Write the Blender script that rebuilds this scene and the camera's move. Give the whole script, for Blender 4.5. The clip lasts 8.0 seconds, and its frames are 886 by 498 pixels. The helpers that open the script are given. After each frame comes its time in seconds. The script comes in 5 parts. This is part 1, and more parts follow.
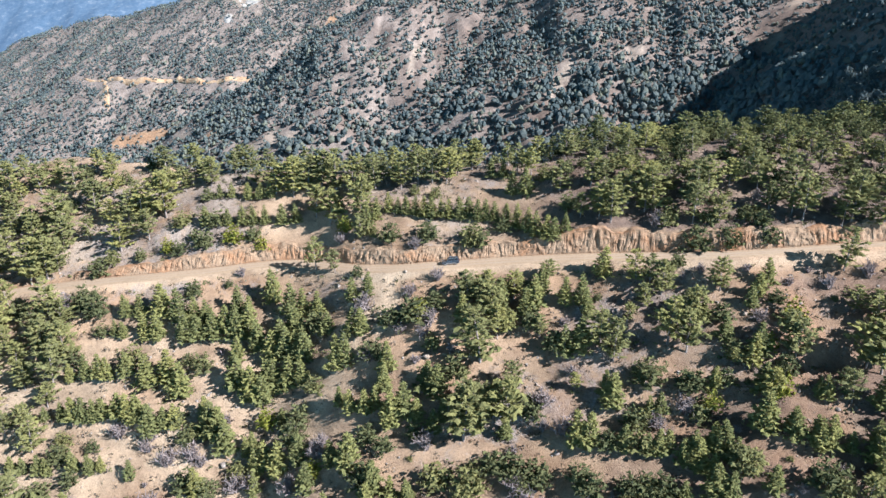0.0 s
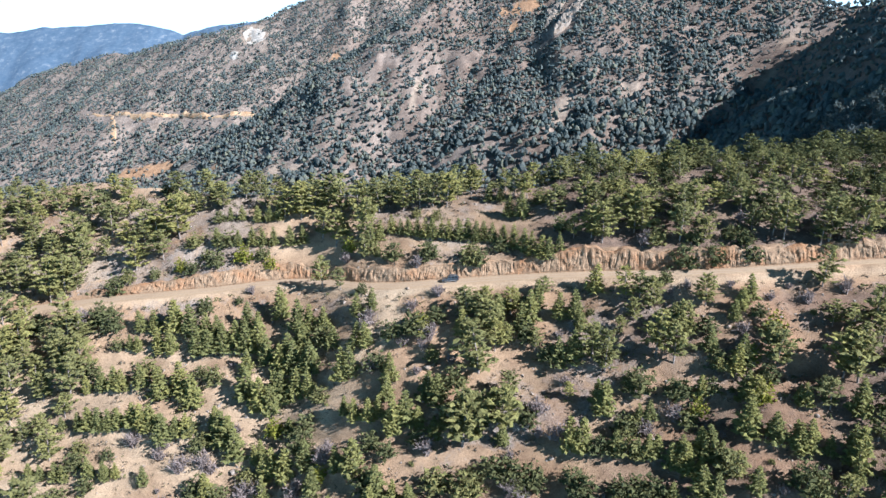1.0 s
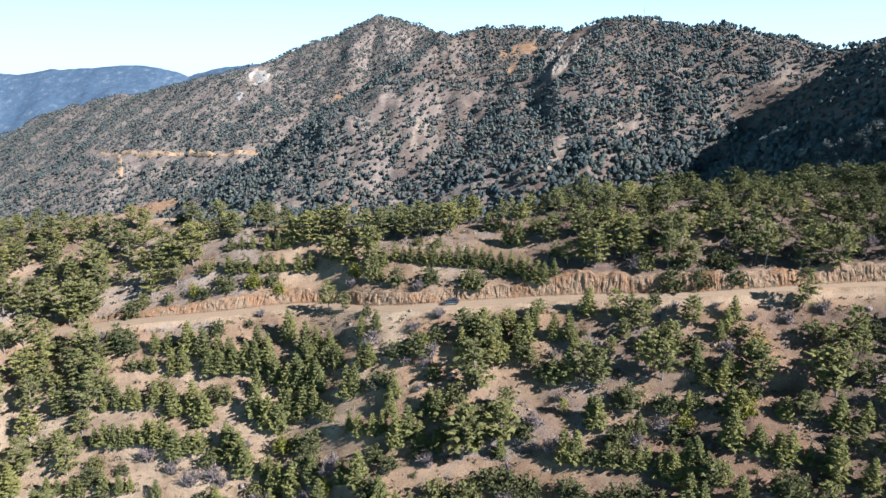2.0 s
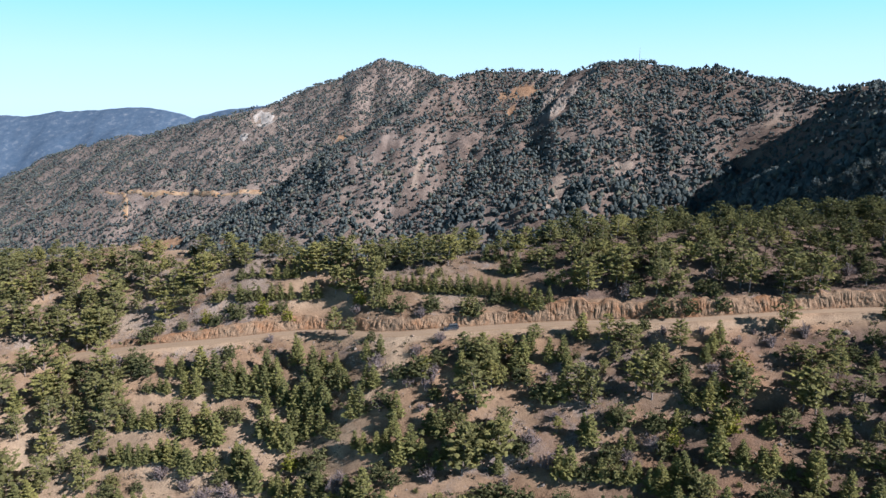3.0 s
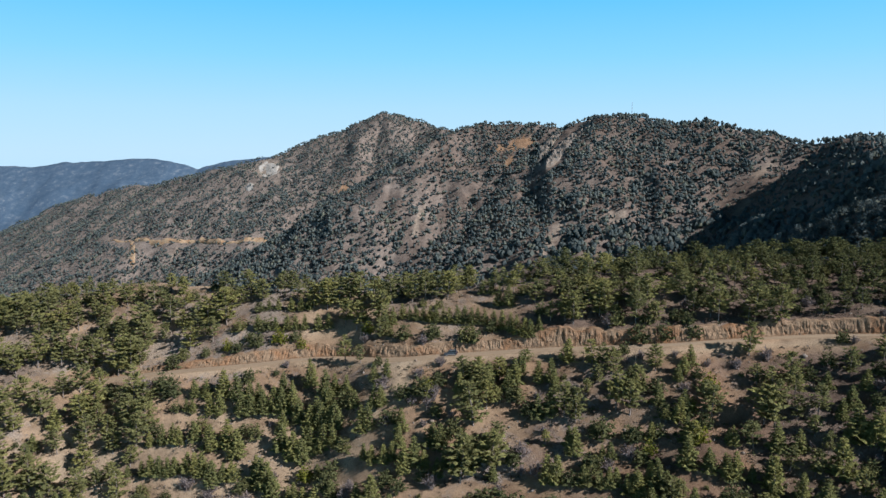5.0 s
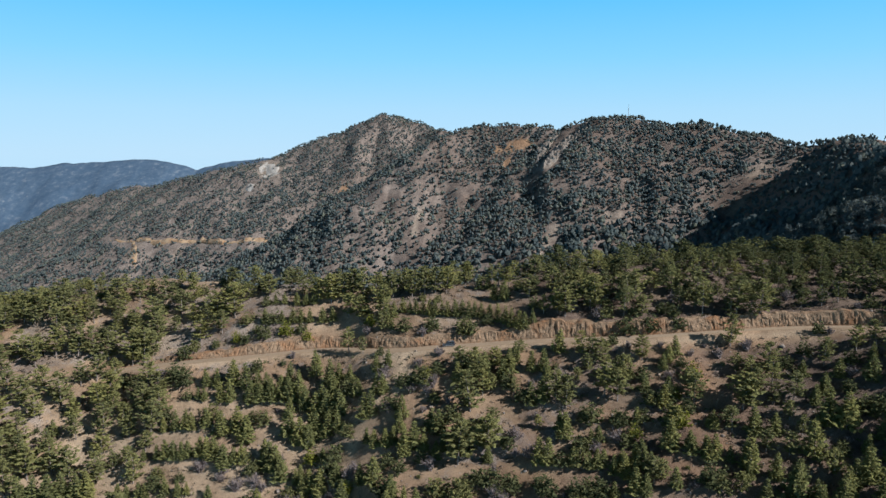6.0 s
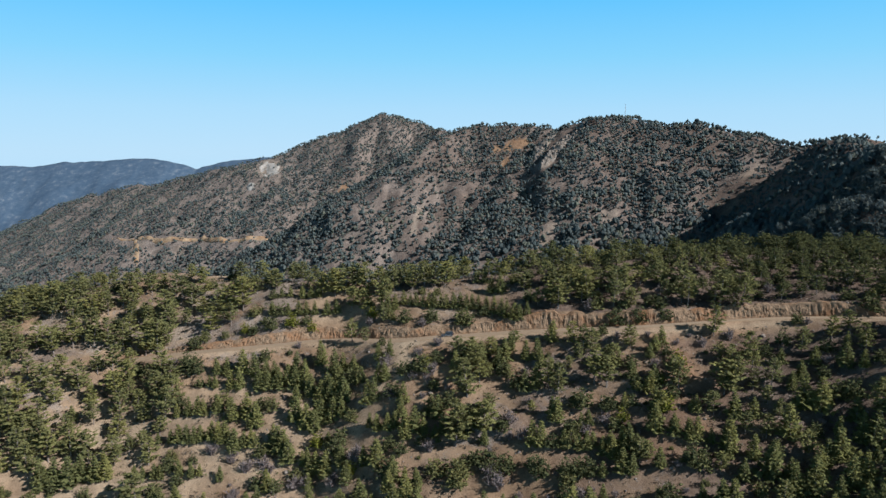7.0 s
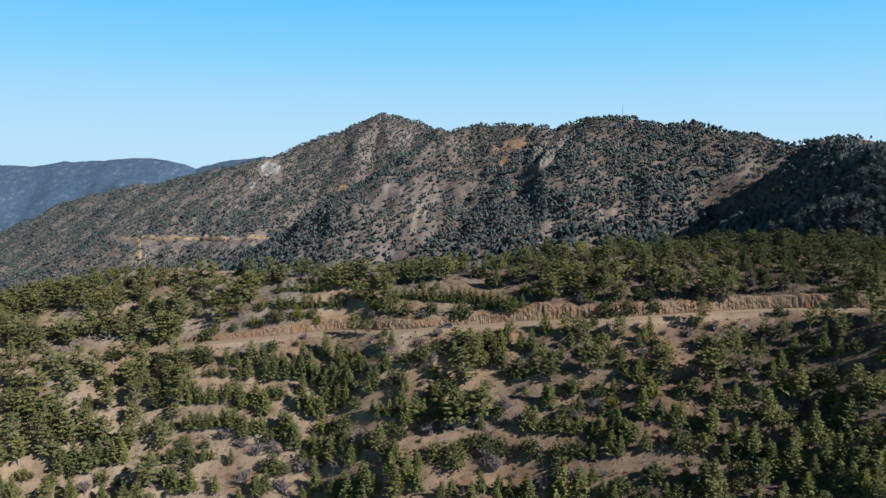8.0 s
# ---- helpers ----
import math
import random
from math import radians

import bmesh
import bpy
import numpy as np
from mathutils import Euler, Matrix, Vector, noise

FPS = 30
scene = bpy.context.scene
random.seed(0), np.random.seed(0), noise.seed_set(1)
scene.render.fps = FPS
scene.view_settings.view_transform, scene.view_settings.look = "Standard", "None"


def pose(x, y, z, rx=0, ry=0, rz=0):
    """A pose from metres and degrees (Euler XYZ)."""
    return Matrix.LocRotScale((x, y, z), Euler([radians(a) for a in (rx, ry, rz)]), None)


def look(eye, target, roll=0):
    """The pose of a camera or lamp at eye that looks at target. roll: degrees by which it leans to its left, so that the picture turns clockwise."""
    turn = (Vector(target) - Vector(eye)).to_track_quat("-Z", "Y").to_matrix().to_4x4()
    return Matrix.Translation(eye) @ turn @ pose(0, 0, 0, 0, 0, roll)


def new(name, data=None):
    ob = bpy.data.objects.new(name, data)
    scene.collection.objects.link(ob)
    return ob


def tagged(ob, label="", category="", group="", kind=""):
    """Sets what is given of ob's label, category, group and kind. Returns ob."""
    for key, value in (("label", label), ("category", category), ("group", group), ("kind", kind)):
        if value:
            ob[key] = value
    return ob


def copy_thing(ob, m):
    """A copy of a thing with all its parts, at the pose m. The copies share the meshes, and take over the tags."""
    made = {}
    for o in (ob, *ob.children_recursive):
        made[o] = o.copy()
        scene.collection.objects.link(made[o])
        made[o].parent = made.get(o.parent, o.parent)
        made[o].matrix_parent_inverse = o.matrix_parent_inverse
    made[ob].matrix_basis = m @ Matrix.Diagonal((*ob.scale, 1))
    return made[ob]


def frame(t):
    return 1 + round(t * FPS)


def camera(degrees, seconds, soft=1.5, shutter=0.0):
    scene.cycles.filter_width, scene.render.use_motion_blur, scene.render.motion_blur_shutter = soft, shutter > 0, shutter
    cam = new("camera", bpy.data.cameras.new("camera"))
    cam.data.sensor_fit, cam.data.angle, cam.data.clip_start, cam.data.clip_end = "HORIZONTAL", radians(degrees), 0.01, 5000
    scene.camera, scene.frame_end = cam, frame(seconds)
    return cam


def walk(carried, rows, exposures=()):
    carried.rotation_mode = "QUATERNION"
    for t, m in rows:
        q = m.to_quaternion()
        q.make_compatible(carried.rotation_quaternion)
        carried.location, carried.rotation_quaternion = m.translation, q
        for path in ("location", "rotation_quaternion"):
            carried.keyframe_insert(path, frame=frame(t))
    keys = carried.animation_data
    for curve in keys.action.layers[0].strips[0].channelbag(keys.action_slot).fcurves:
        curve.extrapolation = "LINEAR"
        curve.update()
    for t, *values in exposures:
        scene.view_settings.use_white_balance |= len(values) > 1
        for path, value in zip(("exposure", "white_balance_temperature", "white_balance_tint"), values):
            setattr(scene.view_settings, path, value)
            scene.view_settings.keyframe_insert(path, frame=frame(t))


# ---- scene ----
cam = camera(64.1, 8.0)
METRES, EYE, TILT, LEAN, TURN = 100.0, 71.0, -21.0, 0.0, 0.0
ROWS = [
    (0.0, 0.0, 0.0, 0.0, 0.0, 0.0, -0.0),
    (0.5, 0.0003, -0.0483, -0.0229, 0.04, 1.41, -0.03),
    (1.0, 0.0005, -0.0992, -0.046, 0.04, 2.83, -0.09),
    (1.5, 0.0003, -0.1519, -0.0693, 0.06, 4.38, -0.11),
    (3.0, -0.0007, -0.3184, -0.142, 0.12, 9.25, -0.17),
    (3.5, -0.0009, -0.3755, -0.1663, 0.14, 10.89, -0.18),
    (4.0, -0.0011, -0.4336, -0.191, 0.13, 12.4, -0.19),
    (4.5, -0.0013, -0.4929, -0.2155, 0.13, 13.09, -0.21),
    (6.0, -0.0006, -0.6772, -0.2854, -0.02, 13.41, -0.24),
    (6.5, -0.0007, -0.7391, -0.308, -0.07, 13.38, -0.24),
    (7.0, -0.0004, -0.801, -0.3311, -0.11, 13.35, -0.24),
    (7.5, -0.0, -0.8631, -0.3543, -0.15, 13.32, -0.25),
    (8.0, -0.0001, -0.9255, -0.3776, -0.16, 13.32, -0.23),
]
EXPOSURES = [(0.0, 1.66, 6000, 14), (1.0, 1.57, 6000, 14), (1.5, 1.48, 6050, 14), (3.0, 0.87, 6350, 20), (4.0, 0.62, 6350, 15), (4.5, 0.54, 6350, 14), (6.0, 0.44, 6350, 12), (8.0, 0.40, 6350, 12)]
walk(cam, [(t, pose(0, 0, EYE, TILT, LEAN, TURN) @ pose(METRES * x, METRES * y, METRES * z, 90 + pitch, roll, yaw)) for t, x, y, z, yaw, pitch, roll in ROWS], EXPOSURES)

# ---- world and sun ----
SUN_ELEVATION, SUN_BEARING = 35.5, -26.0     # bearing: degrees from +x towards +y
world = bpy.data.worlds.new("world")
scene.world = world
world.use_nodes = True
wn = world.node_tree.nodes
wn.clear()
sky = wn.new("ShaderNodeTexSky")
sky.sky_type, sky.sun_disc = "NISHITA", False
sky.sun_elevation, sky.sun_rotation = radians(SUN_ELEVATION), radians(90 - SUN_BEARING)
sky.altitude, sky.air_density, sky.dust_density, sky.ozone_density = 900, 1.0, 0.6, 3.0
# clear winter air: pale at the skyline, deep blue higher up
sky_way, sky_height, sky_ramp, sky_tone = (wn.new(n) for n in ("ShaderNodeTexCoord", "ShaderNodeSeparateXYZ", "ShaderNodeValToRGB", "ShaderNodeMix"))
world.node_tree.links.new(sky_way.outputs["Generated"], sky_height.inputs[0])
world.node_tree.links.new(sky_height.outputs["Z"], sky_ramp.inputs[0])
SKY_STOPS = [(0.0, (0.52, 0.79, 0.985)), (0.06, (0.43, 0.755, 0.99)), (0.13, (0.255, 0.69, 1.0)), (0.23, (0.09, 0.56, 1.03)), (0.33, (0.048, 0.165, 0.30)), (0.5, (0.017, 0.045, 0.080)), (1.0, (0.010, 0.025, 0.044))]
while len(sky_ramp.color_ramp.elements) < len(SKY_STOPS):
    sky_ramp.color_ramp.elements.new(0.5)
for e, (at, colour) in zip(sky_ramp.color_ramp.elements, SKY_STOPS):
    e.position, e.color = at, (*(6.0 * c for c in colour), 1)
sky_tone.data_type = "RGBA"
sky_tone.inputs[0].default_value = 0.97
world.node_tree.links.new(sky_ramp.outputs[0], sky_tone.inputs[7])
background = wn.new("ShaderNodeBackground")
background.inputs["Strength"].default_value = 0.12
world_out = wn.new("ShaderNodeOutputWorld")
world.node_tree.links.new(sky.outputs[0], sky_tone.inputs[6])
world.node_tree.links.new(sky_tone.outputs[2], background.inputs["Color"])
world.node_tree.links.new(background.outputs[0], world_out.inputs["Surface"])

sun = new("sun", bpy.data.lights.new("sun", "SUN"))
sun.data.energy, sun.data.angle, sun.data.color = 5.0, radians(0.53), (1.0, 0.97, 0.93)
sun_way = Vector((math.cos(radians(SUN_ELEVATION)) * math.cos(radians(SUN_BEARING)),
                  math.cos(radians(SUN_ELEVATION)) * math.sin(radians(SUN_BEARING)),
                  math.sin(radians(SUN_ELEVATION))))
sun.matrix_world = look(sun_way * 900, (0, 0, 0))

# ---- materials ----
def material(name):
    m = bpy.data.materials.new(name)
    m.use_nodes = True
    nodes = m.node_tree.nodes
    nodes.clear()
    out = nodes.new("ShaderNodeOutputMaterial")
    shader = nodes.new("ShaderNodeBsdfPrincipled")
    shader.inputs["Specular IOR Level"].default_value = 0.2
    m.node_tree.links.new(shader.outputs[0], out.inputs["Surface"])
    return m, nodes, m.node_tree.links, shader, out


def noise_node(nodes, links, vector, scale, detail=4.0, rough=0.6, stretch=None):
    n = nodes.new("ShaderNodeTexNoise")
    n.inputs["Scale"].default_value, n.inputs["Detail"].default_value, n.inputs["Roughness"].default_value = scale, detail, rough
    if stretch:
        mapping = nodes.new("ShaderNodeMapping")
        mapping.inputs["Scale"].default_value = stretch
        links.new(vector, mapping.inputs["Vector"])
        vector = mapping.outputs[0]
    links.new(vector, n.inputs["Vector"])
    return n.outputs[0]


def ramp(nodes, links, value, stops):
    r = nodes.new("ShaderNodeValToRGB")
    while len(r.color_ramp.elements) < len(stops):
        r.color_ramp.elements.new(0.5)
    for e, (at, colour) in zip(r.color_ramp.elements, stops):
        e.position, e.color = at, (*colour, 1)
    links.new(value, r.inputs[0])
    return r.outputs[0]


def blend(nodes, links, factor, a, b, way="MIX"):
    m = nodes.new("ShaderNodeMix")
    m.data_type, m.blend_type = "RGBA", way
    for value, socket in ((factor, m.inputs[0]), (a, m.inputs[6]), (b, m.inputs[7])):
        if isinstance(value, (int, float)):
            socket.default_value = value
        elif isinstance(value, tuple):
            socket.default_value = (*value, 1)
        else:
            links.new(value, socket)
    return m.outputs[2]


def relief(nodes, links, shader, height, strength, distance):
    b = nodes.new("ShaderNodeBump")
    b.inputs["Strength"].default_value, b.inputs["Distance"].default_value = strength, distance
    links.new(height, b.inputs["Height"])
    links.new(b.outputs[0], shader.inputs["Normal"])


def place_of(nodes):
    return nodes.new("ShaderNodeNewGeometry").outputs["Position"]


def soil_material():
    m, nodes, links, shader, out = material("soil")
    p = place_of(nodes)
    shader.inputs["Roughness"].default_value = 0.95
    broad = noise_node(nodes, links, p, 0.045, 5, 0.6)
    mid = noise_node(nodes, links, p, 0.35, 5, 0.65)
    fine = noise_node(nodes, links, p, 2.6, 4, 0.7)
    earth = ramp(nodes, links, broad, [(0.3, (0.216, 0.138, 0.084)), (0.5, (0.248, 0.171, 0.110)), (0.7, (0.238, 0.178, 0.122))])
    scree = ramp(nodes, links, fine, [(0.3, (0.140, 0.118, 0.104)), (0.6, (0.228, 0.196, 0.174)), (0.75, (0.316, 0.284, 0.260))])
    stony = nodes.new("ShaderNodeAttribute")
    stony.attribute_name = "stony"
    edge = nodes.new("ShaderNodeMath")
    edge.operation = "MULTIPLY_ADD"
    links.new(mid, edge.inputs[0])
    edge.inputs[1].default_value = 1.3
    links.new(stony.outputs["Fac"], edge.inputs[2])
    cover = ramp(nodes, links, edge.outputs[0], [(0.72, (0, 0, 0)), (1.02, (1, 1, 1))])
    base = blend(nodes, links, cover, earth, scree)
    # brown needle litter; the same dark brown also paints shade on the soil
    litter_shade = nodes.new("ShaderNodeAttribute")
    litter_shade.attribute_name = "litter_shade"
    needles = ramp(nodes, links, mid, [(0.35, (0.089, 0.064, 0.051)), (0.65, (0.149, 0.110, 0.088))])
    base = blend(nodes, links, litter_shade.outputs["Fac"], base, needles)
    rust = nodes.new("ShaderNodeAttribute")
    rust.attribute_name = "rust"
    base = blend(nodes, links, rust.outputs["Fac"], base, (0.289, 0.168, 0.096))
    pale = nodes.new("ShaderNodeAttribute")
    pale.attribute_name = "pale"
    base = blend(nodes, links, pale.outputs["Fac"], base, (0.350, 0.276, 0.194))
    specks = ramp(nodes, links, fine, [(0.28, (0.62, 0.60, 0.60)), (0.5, (1, 1, 1)), (0.72, (1.15, 1.14, 1.12))])
    base = blend(nodes, links, 1.0, base, specks, "MULTIPLY")
    blotch = noise_node(nodes, links, p, 0.09, 6, 0.7)
    base = blend(nodes, links, 1.0, base, ramp(nodes, links, blotch, [(0.34, (0.62, 0.61, 0.62)), (0.5, (0.95, 0.95, 0.95)), (0.66, (1.22, 1.2, 1.18))]), "MULTIPLY")
    links.new(base, shader.inputs["Base Color"])
    relief(nodes, links, shader, fine, 0.7, 0.35)
    return m


def road_material():
    m, nodes, links, shader, out = material("road_dirt")
    shader.inputs["Roughness"].default_value = 0.95
    p = place_of(nodes)
    fine = noise_node(nodes, links, p, 1.8, 4, 0.65)
    broad = noise_node(nodes, links, p, 0.12, 4, 0.6)
    base = ramp(nodes, links, broad, [(0.3, (0.262, 0.195, 0.130)), (0.7, (0.300, 0.230, 0.157))])
    base = blend(nodes, links, 1.0, base, ramp(nodes, links, fine, [(0.3, (0.82, 0.8, 0.78)), (0.6, (1.06, 1.05, 1.04))]), "MULTIPLY")
    rut = nodes.new("ShaderNodeAttribute")
    rut.attribute_name = "rut"
    base = blend(nodes, links, rut.outputs["Fac"], base, (0.297, 0.246, 0.194))
    links.new(base, shader.inputs["Base Color"])
    relief(nodes, links, shader, fine, 0.4, 0.15)
    return m


def rock_material(name, dark, light, rusty):
    m, nodes, links, shader, out = material(name)
    shader.inputs["Roughness"].default_value = 0.9
    p = place_of(nodes)
    broad = noise_node(nodes, links, p, 0.16, 4, 0.6)
    streak = noise_node(nodes, links, p, 0.9, 5, 0.7, (1.0, 1.0, 0.5))
    fine = noise_node(nodes, links, p, 4.0, 3, 0.7)
    base = ramp(nodes, links, streak, [(0.32, dark), (0.5, light), (0.7, tuple(min(1, c * 1.25) for c in light))])
    base = blend(nodes, links, ramp(nodes, links, broad, [(0.46, (0, 0, 0)), (0.68, (0.8, 0.8, 0.8))]), base, rusty)
    base = blend(nodes, links, 1.0, base, ramp(nodes, links, fine, [(0.3, (0.7, 0.7, 0.7)), (0.6, (1.08, 1.08, 1.08))]), "MULTIPLY")
    links.new(base, shader.inputs["Base Color"])
    relief(nodes, links, shader, fine, 0.6, 0.2)
    return m


def foliage_material(name, low, high, per_island=False, fresh=None):
    m, nodes, links, shader, out = material(name)
    nodes.remove(shader)
    if per_island:
        chance = nodes.new("ShaderNodeNewGeometry").outputs["Random Per Island"]
    else:
        chance = nodes.new("ShaderNodeObjectInfo").outputs["Random"]
    p = place_of(nodes)
    spread = noise_node(nodes, links, p, 0.02 if per_island else 0.9, 3, 0.6)
    base = ramp(nodes, links, chance, [(0.0, low), (0.75, high), (1.0, fresh or high)])
    base = blend(nodes, links, 1.0, base, ramp(nodes, links, spread, [(0.3, (0.80, 0.81, 0.83)), (0.7, (1.22, 1.2, 1.12))]), "MULTIPLY")
    if not per_island:
        tuft = nodes.new("ShaderNodeNewGeometry").outputs["Random Per Island"]
        base = blend(nodes, links, 1.0, base, ramp(nodes, links, tuft, [(0.0, (0.82, 0.84, 0.86)), (0.6, (1.03, 1.03, 1.0)), (1.0, (1.14, 1.12, 1.04))]), "MULTIPLY")
    diffuse, thin, mix = nodes.new("ShaderNodeBsdfDiffuse"), nodes.new("ShaderNodeBsdfTranslucent"), nodes.new("ShaderNodeMixShader")
    links.new(base, diffuse.inputs["Color"])
    links.new(base, thin.inputs["Color"])
    mix.inputs[0].default_value = 0.27
    links.new(diffuse.outputs[0], mix.inputs[1])
    links.new(thin.outputs[0], mix.inputs[2])
    links.new(mix.outputs[0], out.inputs["Surface"])
    return m


def bark_material(name, dark, light):
    m, nodes, links, shader, out = material(name)
    shader.inputs["Roughness"].default_value = 0.9
    p = place_of(nodes)
    grain = noise_node(nodes, links, p, 3.0, 4, 0.7, (1, 1, 0.3))
    links.new(ramp(nodes, links, grain, [(0.35, dark), (0.65, light)]), shader.inputs["Base Color"])
    relief(nodes, links, shader, grain, 0.5, 0.05)
    return m


def plain_material(name, colour, rough=0.5, metal=0.0, spec=0.5, coat=0.0):
    m, nodes, links, shader, out = material(name)
    p = place_of(nodes)
    dust = noise_node(nodes, links, p, 6.0, 3, 0.6)
    links.new(blend(nodes, links, ramp(nodes, links, dust, [(0.5, (0, 0, 0)), (0.8, (0.25, 0.25, 0.25))]), colour, (0.30, 0.25, 0.2)), shader.inputs["Base Color"])
    shader.inputs["Roughness"].default_value, shader.inputs["Metallic"].default_value = rough, metal
    shader.inputs["Specular IOR Level"].default_value, shader.inputs["Coat Weight"].default_value = spec, coat
    return m


SOIL, ROAD = soil_material(), road_material()
CUT_ROCK = rock_material("cut_rock", (0.118, 0.080, 0.053), (0.236, 0.165, 0.108), (0.248, 0.124, 0.060))
GREY_ROCK = rock_material("grey_rock", (0.124, 0.107, 0.096), (0.227, 0.200, 0.176), (0.289, 0.207, 0.138))
PINE_LEAF = foliage_material("pine_needles", (0.130, 0.135, 0.066), (0.174, 0.174, 0.074), fresh=(0.215, 0.207, 0.080))
# darker copy of the pine needles: the hilltop's dimmer light is in the colour
DIM_PINE_LEAF = foliage_material("dimmed_pine_needles", (0.066, 0.077, 0.040), (0.104, 0.112, 0.051), per_island=True, fresh=(0.142, 0.146, 0.060))
YOUNG_LEAF = foliage_material("young_pine_needles", (0.124, 0.135, 0.062), (0.168, 0.173, 0.072), fresh=(0.208, 0.205, 0.080))
SHRUB_LEAF = foliage_material("shrub_leaves", (0.078, 0.088, 0.046), (0.112, 0.118, 0.058), fresh=(0.155, 0.152, 0.066))
LIME_LEAF = foliage_material("lime_leaves", (0.124, 0.137, 0.030), (0.168, 0.171, 0.040))
# far woods: the blue haze of distance is mixed into the needle colour
HAZED_LEAF = foliage_material("haze_tinted_needles", (0.062, 0.086, 0.094), (0.108, 0.130, 0.130), per_island=True, fresh=(0.138, 0.152, 0.122))
BARE_TWIG = bark_material("bare_twigs", (0.130, 0.108, 0.104), (0.235, 0.198, 0.190))
BARK = bark_material("pine_bark", (0.117, 0.093, 0.079), (0.289, 0.255, 0.230))

# ---- the lie of the land ----
def lattice(ix, iy, seed):
    h = (ix.astype(np.int64) * 374761393 + iy.astype(np.int64) * 668265263 + seed * 1442695041) & 0x7FFFFFFF
    h = ((h ^ (h >> 13)) * 1274126177) & 0x7FFFFFFF
    return ((h ^ (h >> 16)) & 0xFFFF) / 65535.0 * 2 - 1


def wave(x, y, size, seed=0, octaves=3):
    """Smooth value noise, about -1 to 1, with the given size in metres."""
    total, gain, x, y = 0.0, 1.0, np.asarray(x, float) / size, np.asarray(y, float) / size
    for o in range(octaves):
        fx, fy = np.floor(x), np.floor(y)
        u, v = x - fx, y - fy
        u, v = u * u * (3 - 2 * u), v * v * (3 - 2 * v)
        a, b = lattice(fx, fy, seed + o), lattice(fx + 1, fy, seed + o)
        c, d = lattice(fx, fy + 1, seed + o), lattice(fx + 1, fy + 1, seed + o)
        total = total + gain * ((a * (1 - u) + b * u) * (1 - v) + (c * (1 - u) + d * u) * v)
        gain, x, y = gain * 0.5, x * 2.03 + 17.3, y * 2.03 + 5.1
    return total / 1.5


def along(x, table):
    """A smooth curve through a table of (x, value)."""
    xs, vs = [a for a, _ in table], [b for _, b in table]
    return (np.interp(x - 5, xs, vs) + 2 * np.interp(x, xs, vs) + np.interp(x + 5, xs, vs)) / 4


ROAD_LINE = [(-400, 60), (-200, 146), (-160, 164), (-136, 173), (-125, 177.5), (-115, 180.3), (-85, 180), (-75, 180.5), (-65, 181.5), (-55, 183.5), (-47, 184.5), (-40, 183.5),
             (-33, 180.5), (-25, 174.5), (-15, 171.2), (-5, 170), (15, 170.5), (25, 169.2), (45, 166.5), (55, 164.5), (65, 162), (75, 161), (95, 161), (115, 160.5), (125, 159), (137, 154.5), (160, 144), (220, 112), (400, 30)]
ROAD_HEIGHT = [(-400, -24), (-260, -19), (-160, -13.2), (-136, -11.9), (-115, -10.2), (-105, -8.9), (-85, -6.8), (-55, -4.6), (-45, -4.1), (-35, -3.2), (-25, -1.6), (-15, -0.4), (-5, 0.9), (15, 2.2), (25, 3.3),
               (35, 4.3), (55, 5.9), (65, 7.0), (85, 8.6), (105, 10.1), (125, 11.5), (137, 12.8), (160, 15), (220, 18), (400, 22)]
BANK_LINE = [(-200, 1.5), (-120, 1.4), (-88, 1.5), (-77, 2.7), (-66, 3.7), (-58, 4.3), (-50, 4.2), (-40, 3.0), (-34, 2.6), (-27, 4.2), (-12, 3.7), (0, 3.4), (17, 3.7), (26, 3.6), (36, 5.6), (46, 6.2), (54, 4.5), (66, 4.2), (80, 4.5), (95, 4.1), (110, 3.8), (140, 4.2), (200, 3.0)]
CREST_Y = [(-400, 160), (-240, 205), (-190, 216), (-125, 229), (-75, 219), (-30, 214), (0, 213), (40, 208), (84, 208), (130, 226), (160, 232), (200, 238), (400, 260)]
CREST_Z = [(-400, -90), (-240, -20), (-194, 0), (-172, 6.5), (-150, 10.8), (-125, 15.2), (-75, 12.8), (-30, 13.2), (0, 15.2), (16, 16.8), (45, 22), (84, 25), (110, 25.5), (130, 25.5), (160, 25), (200, 25), (400, 24)]


def road_z(x):
    return along(x, ROAD_HEIGHT)


def road_y(x):
    return along(x, ROAD_LINE)


def shoulder(x):
    """Distance from the middle of the track to its outer edge."""
    return np.interp(x, [45, 85], [3.0, 0.9])


def bank(x):
    return along(x, BANK_LINE) * (1 + 0.12 * wave(x, x * 0, 9, 41))


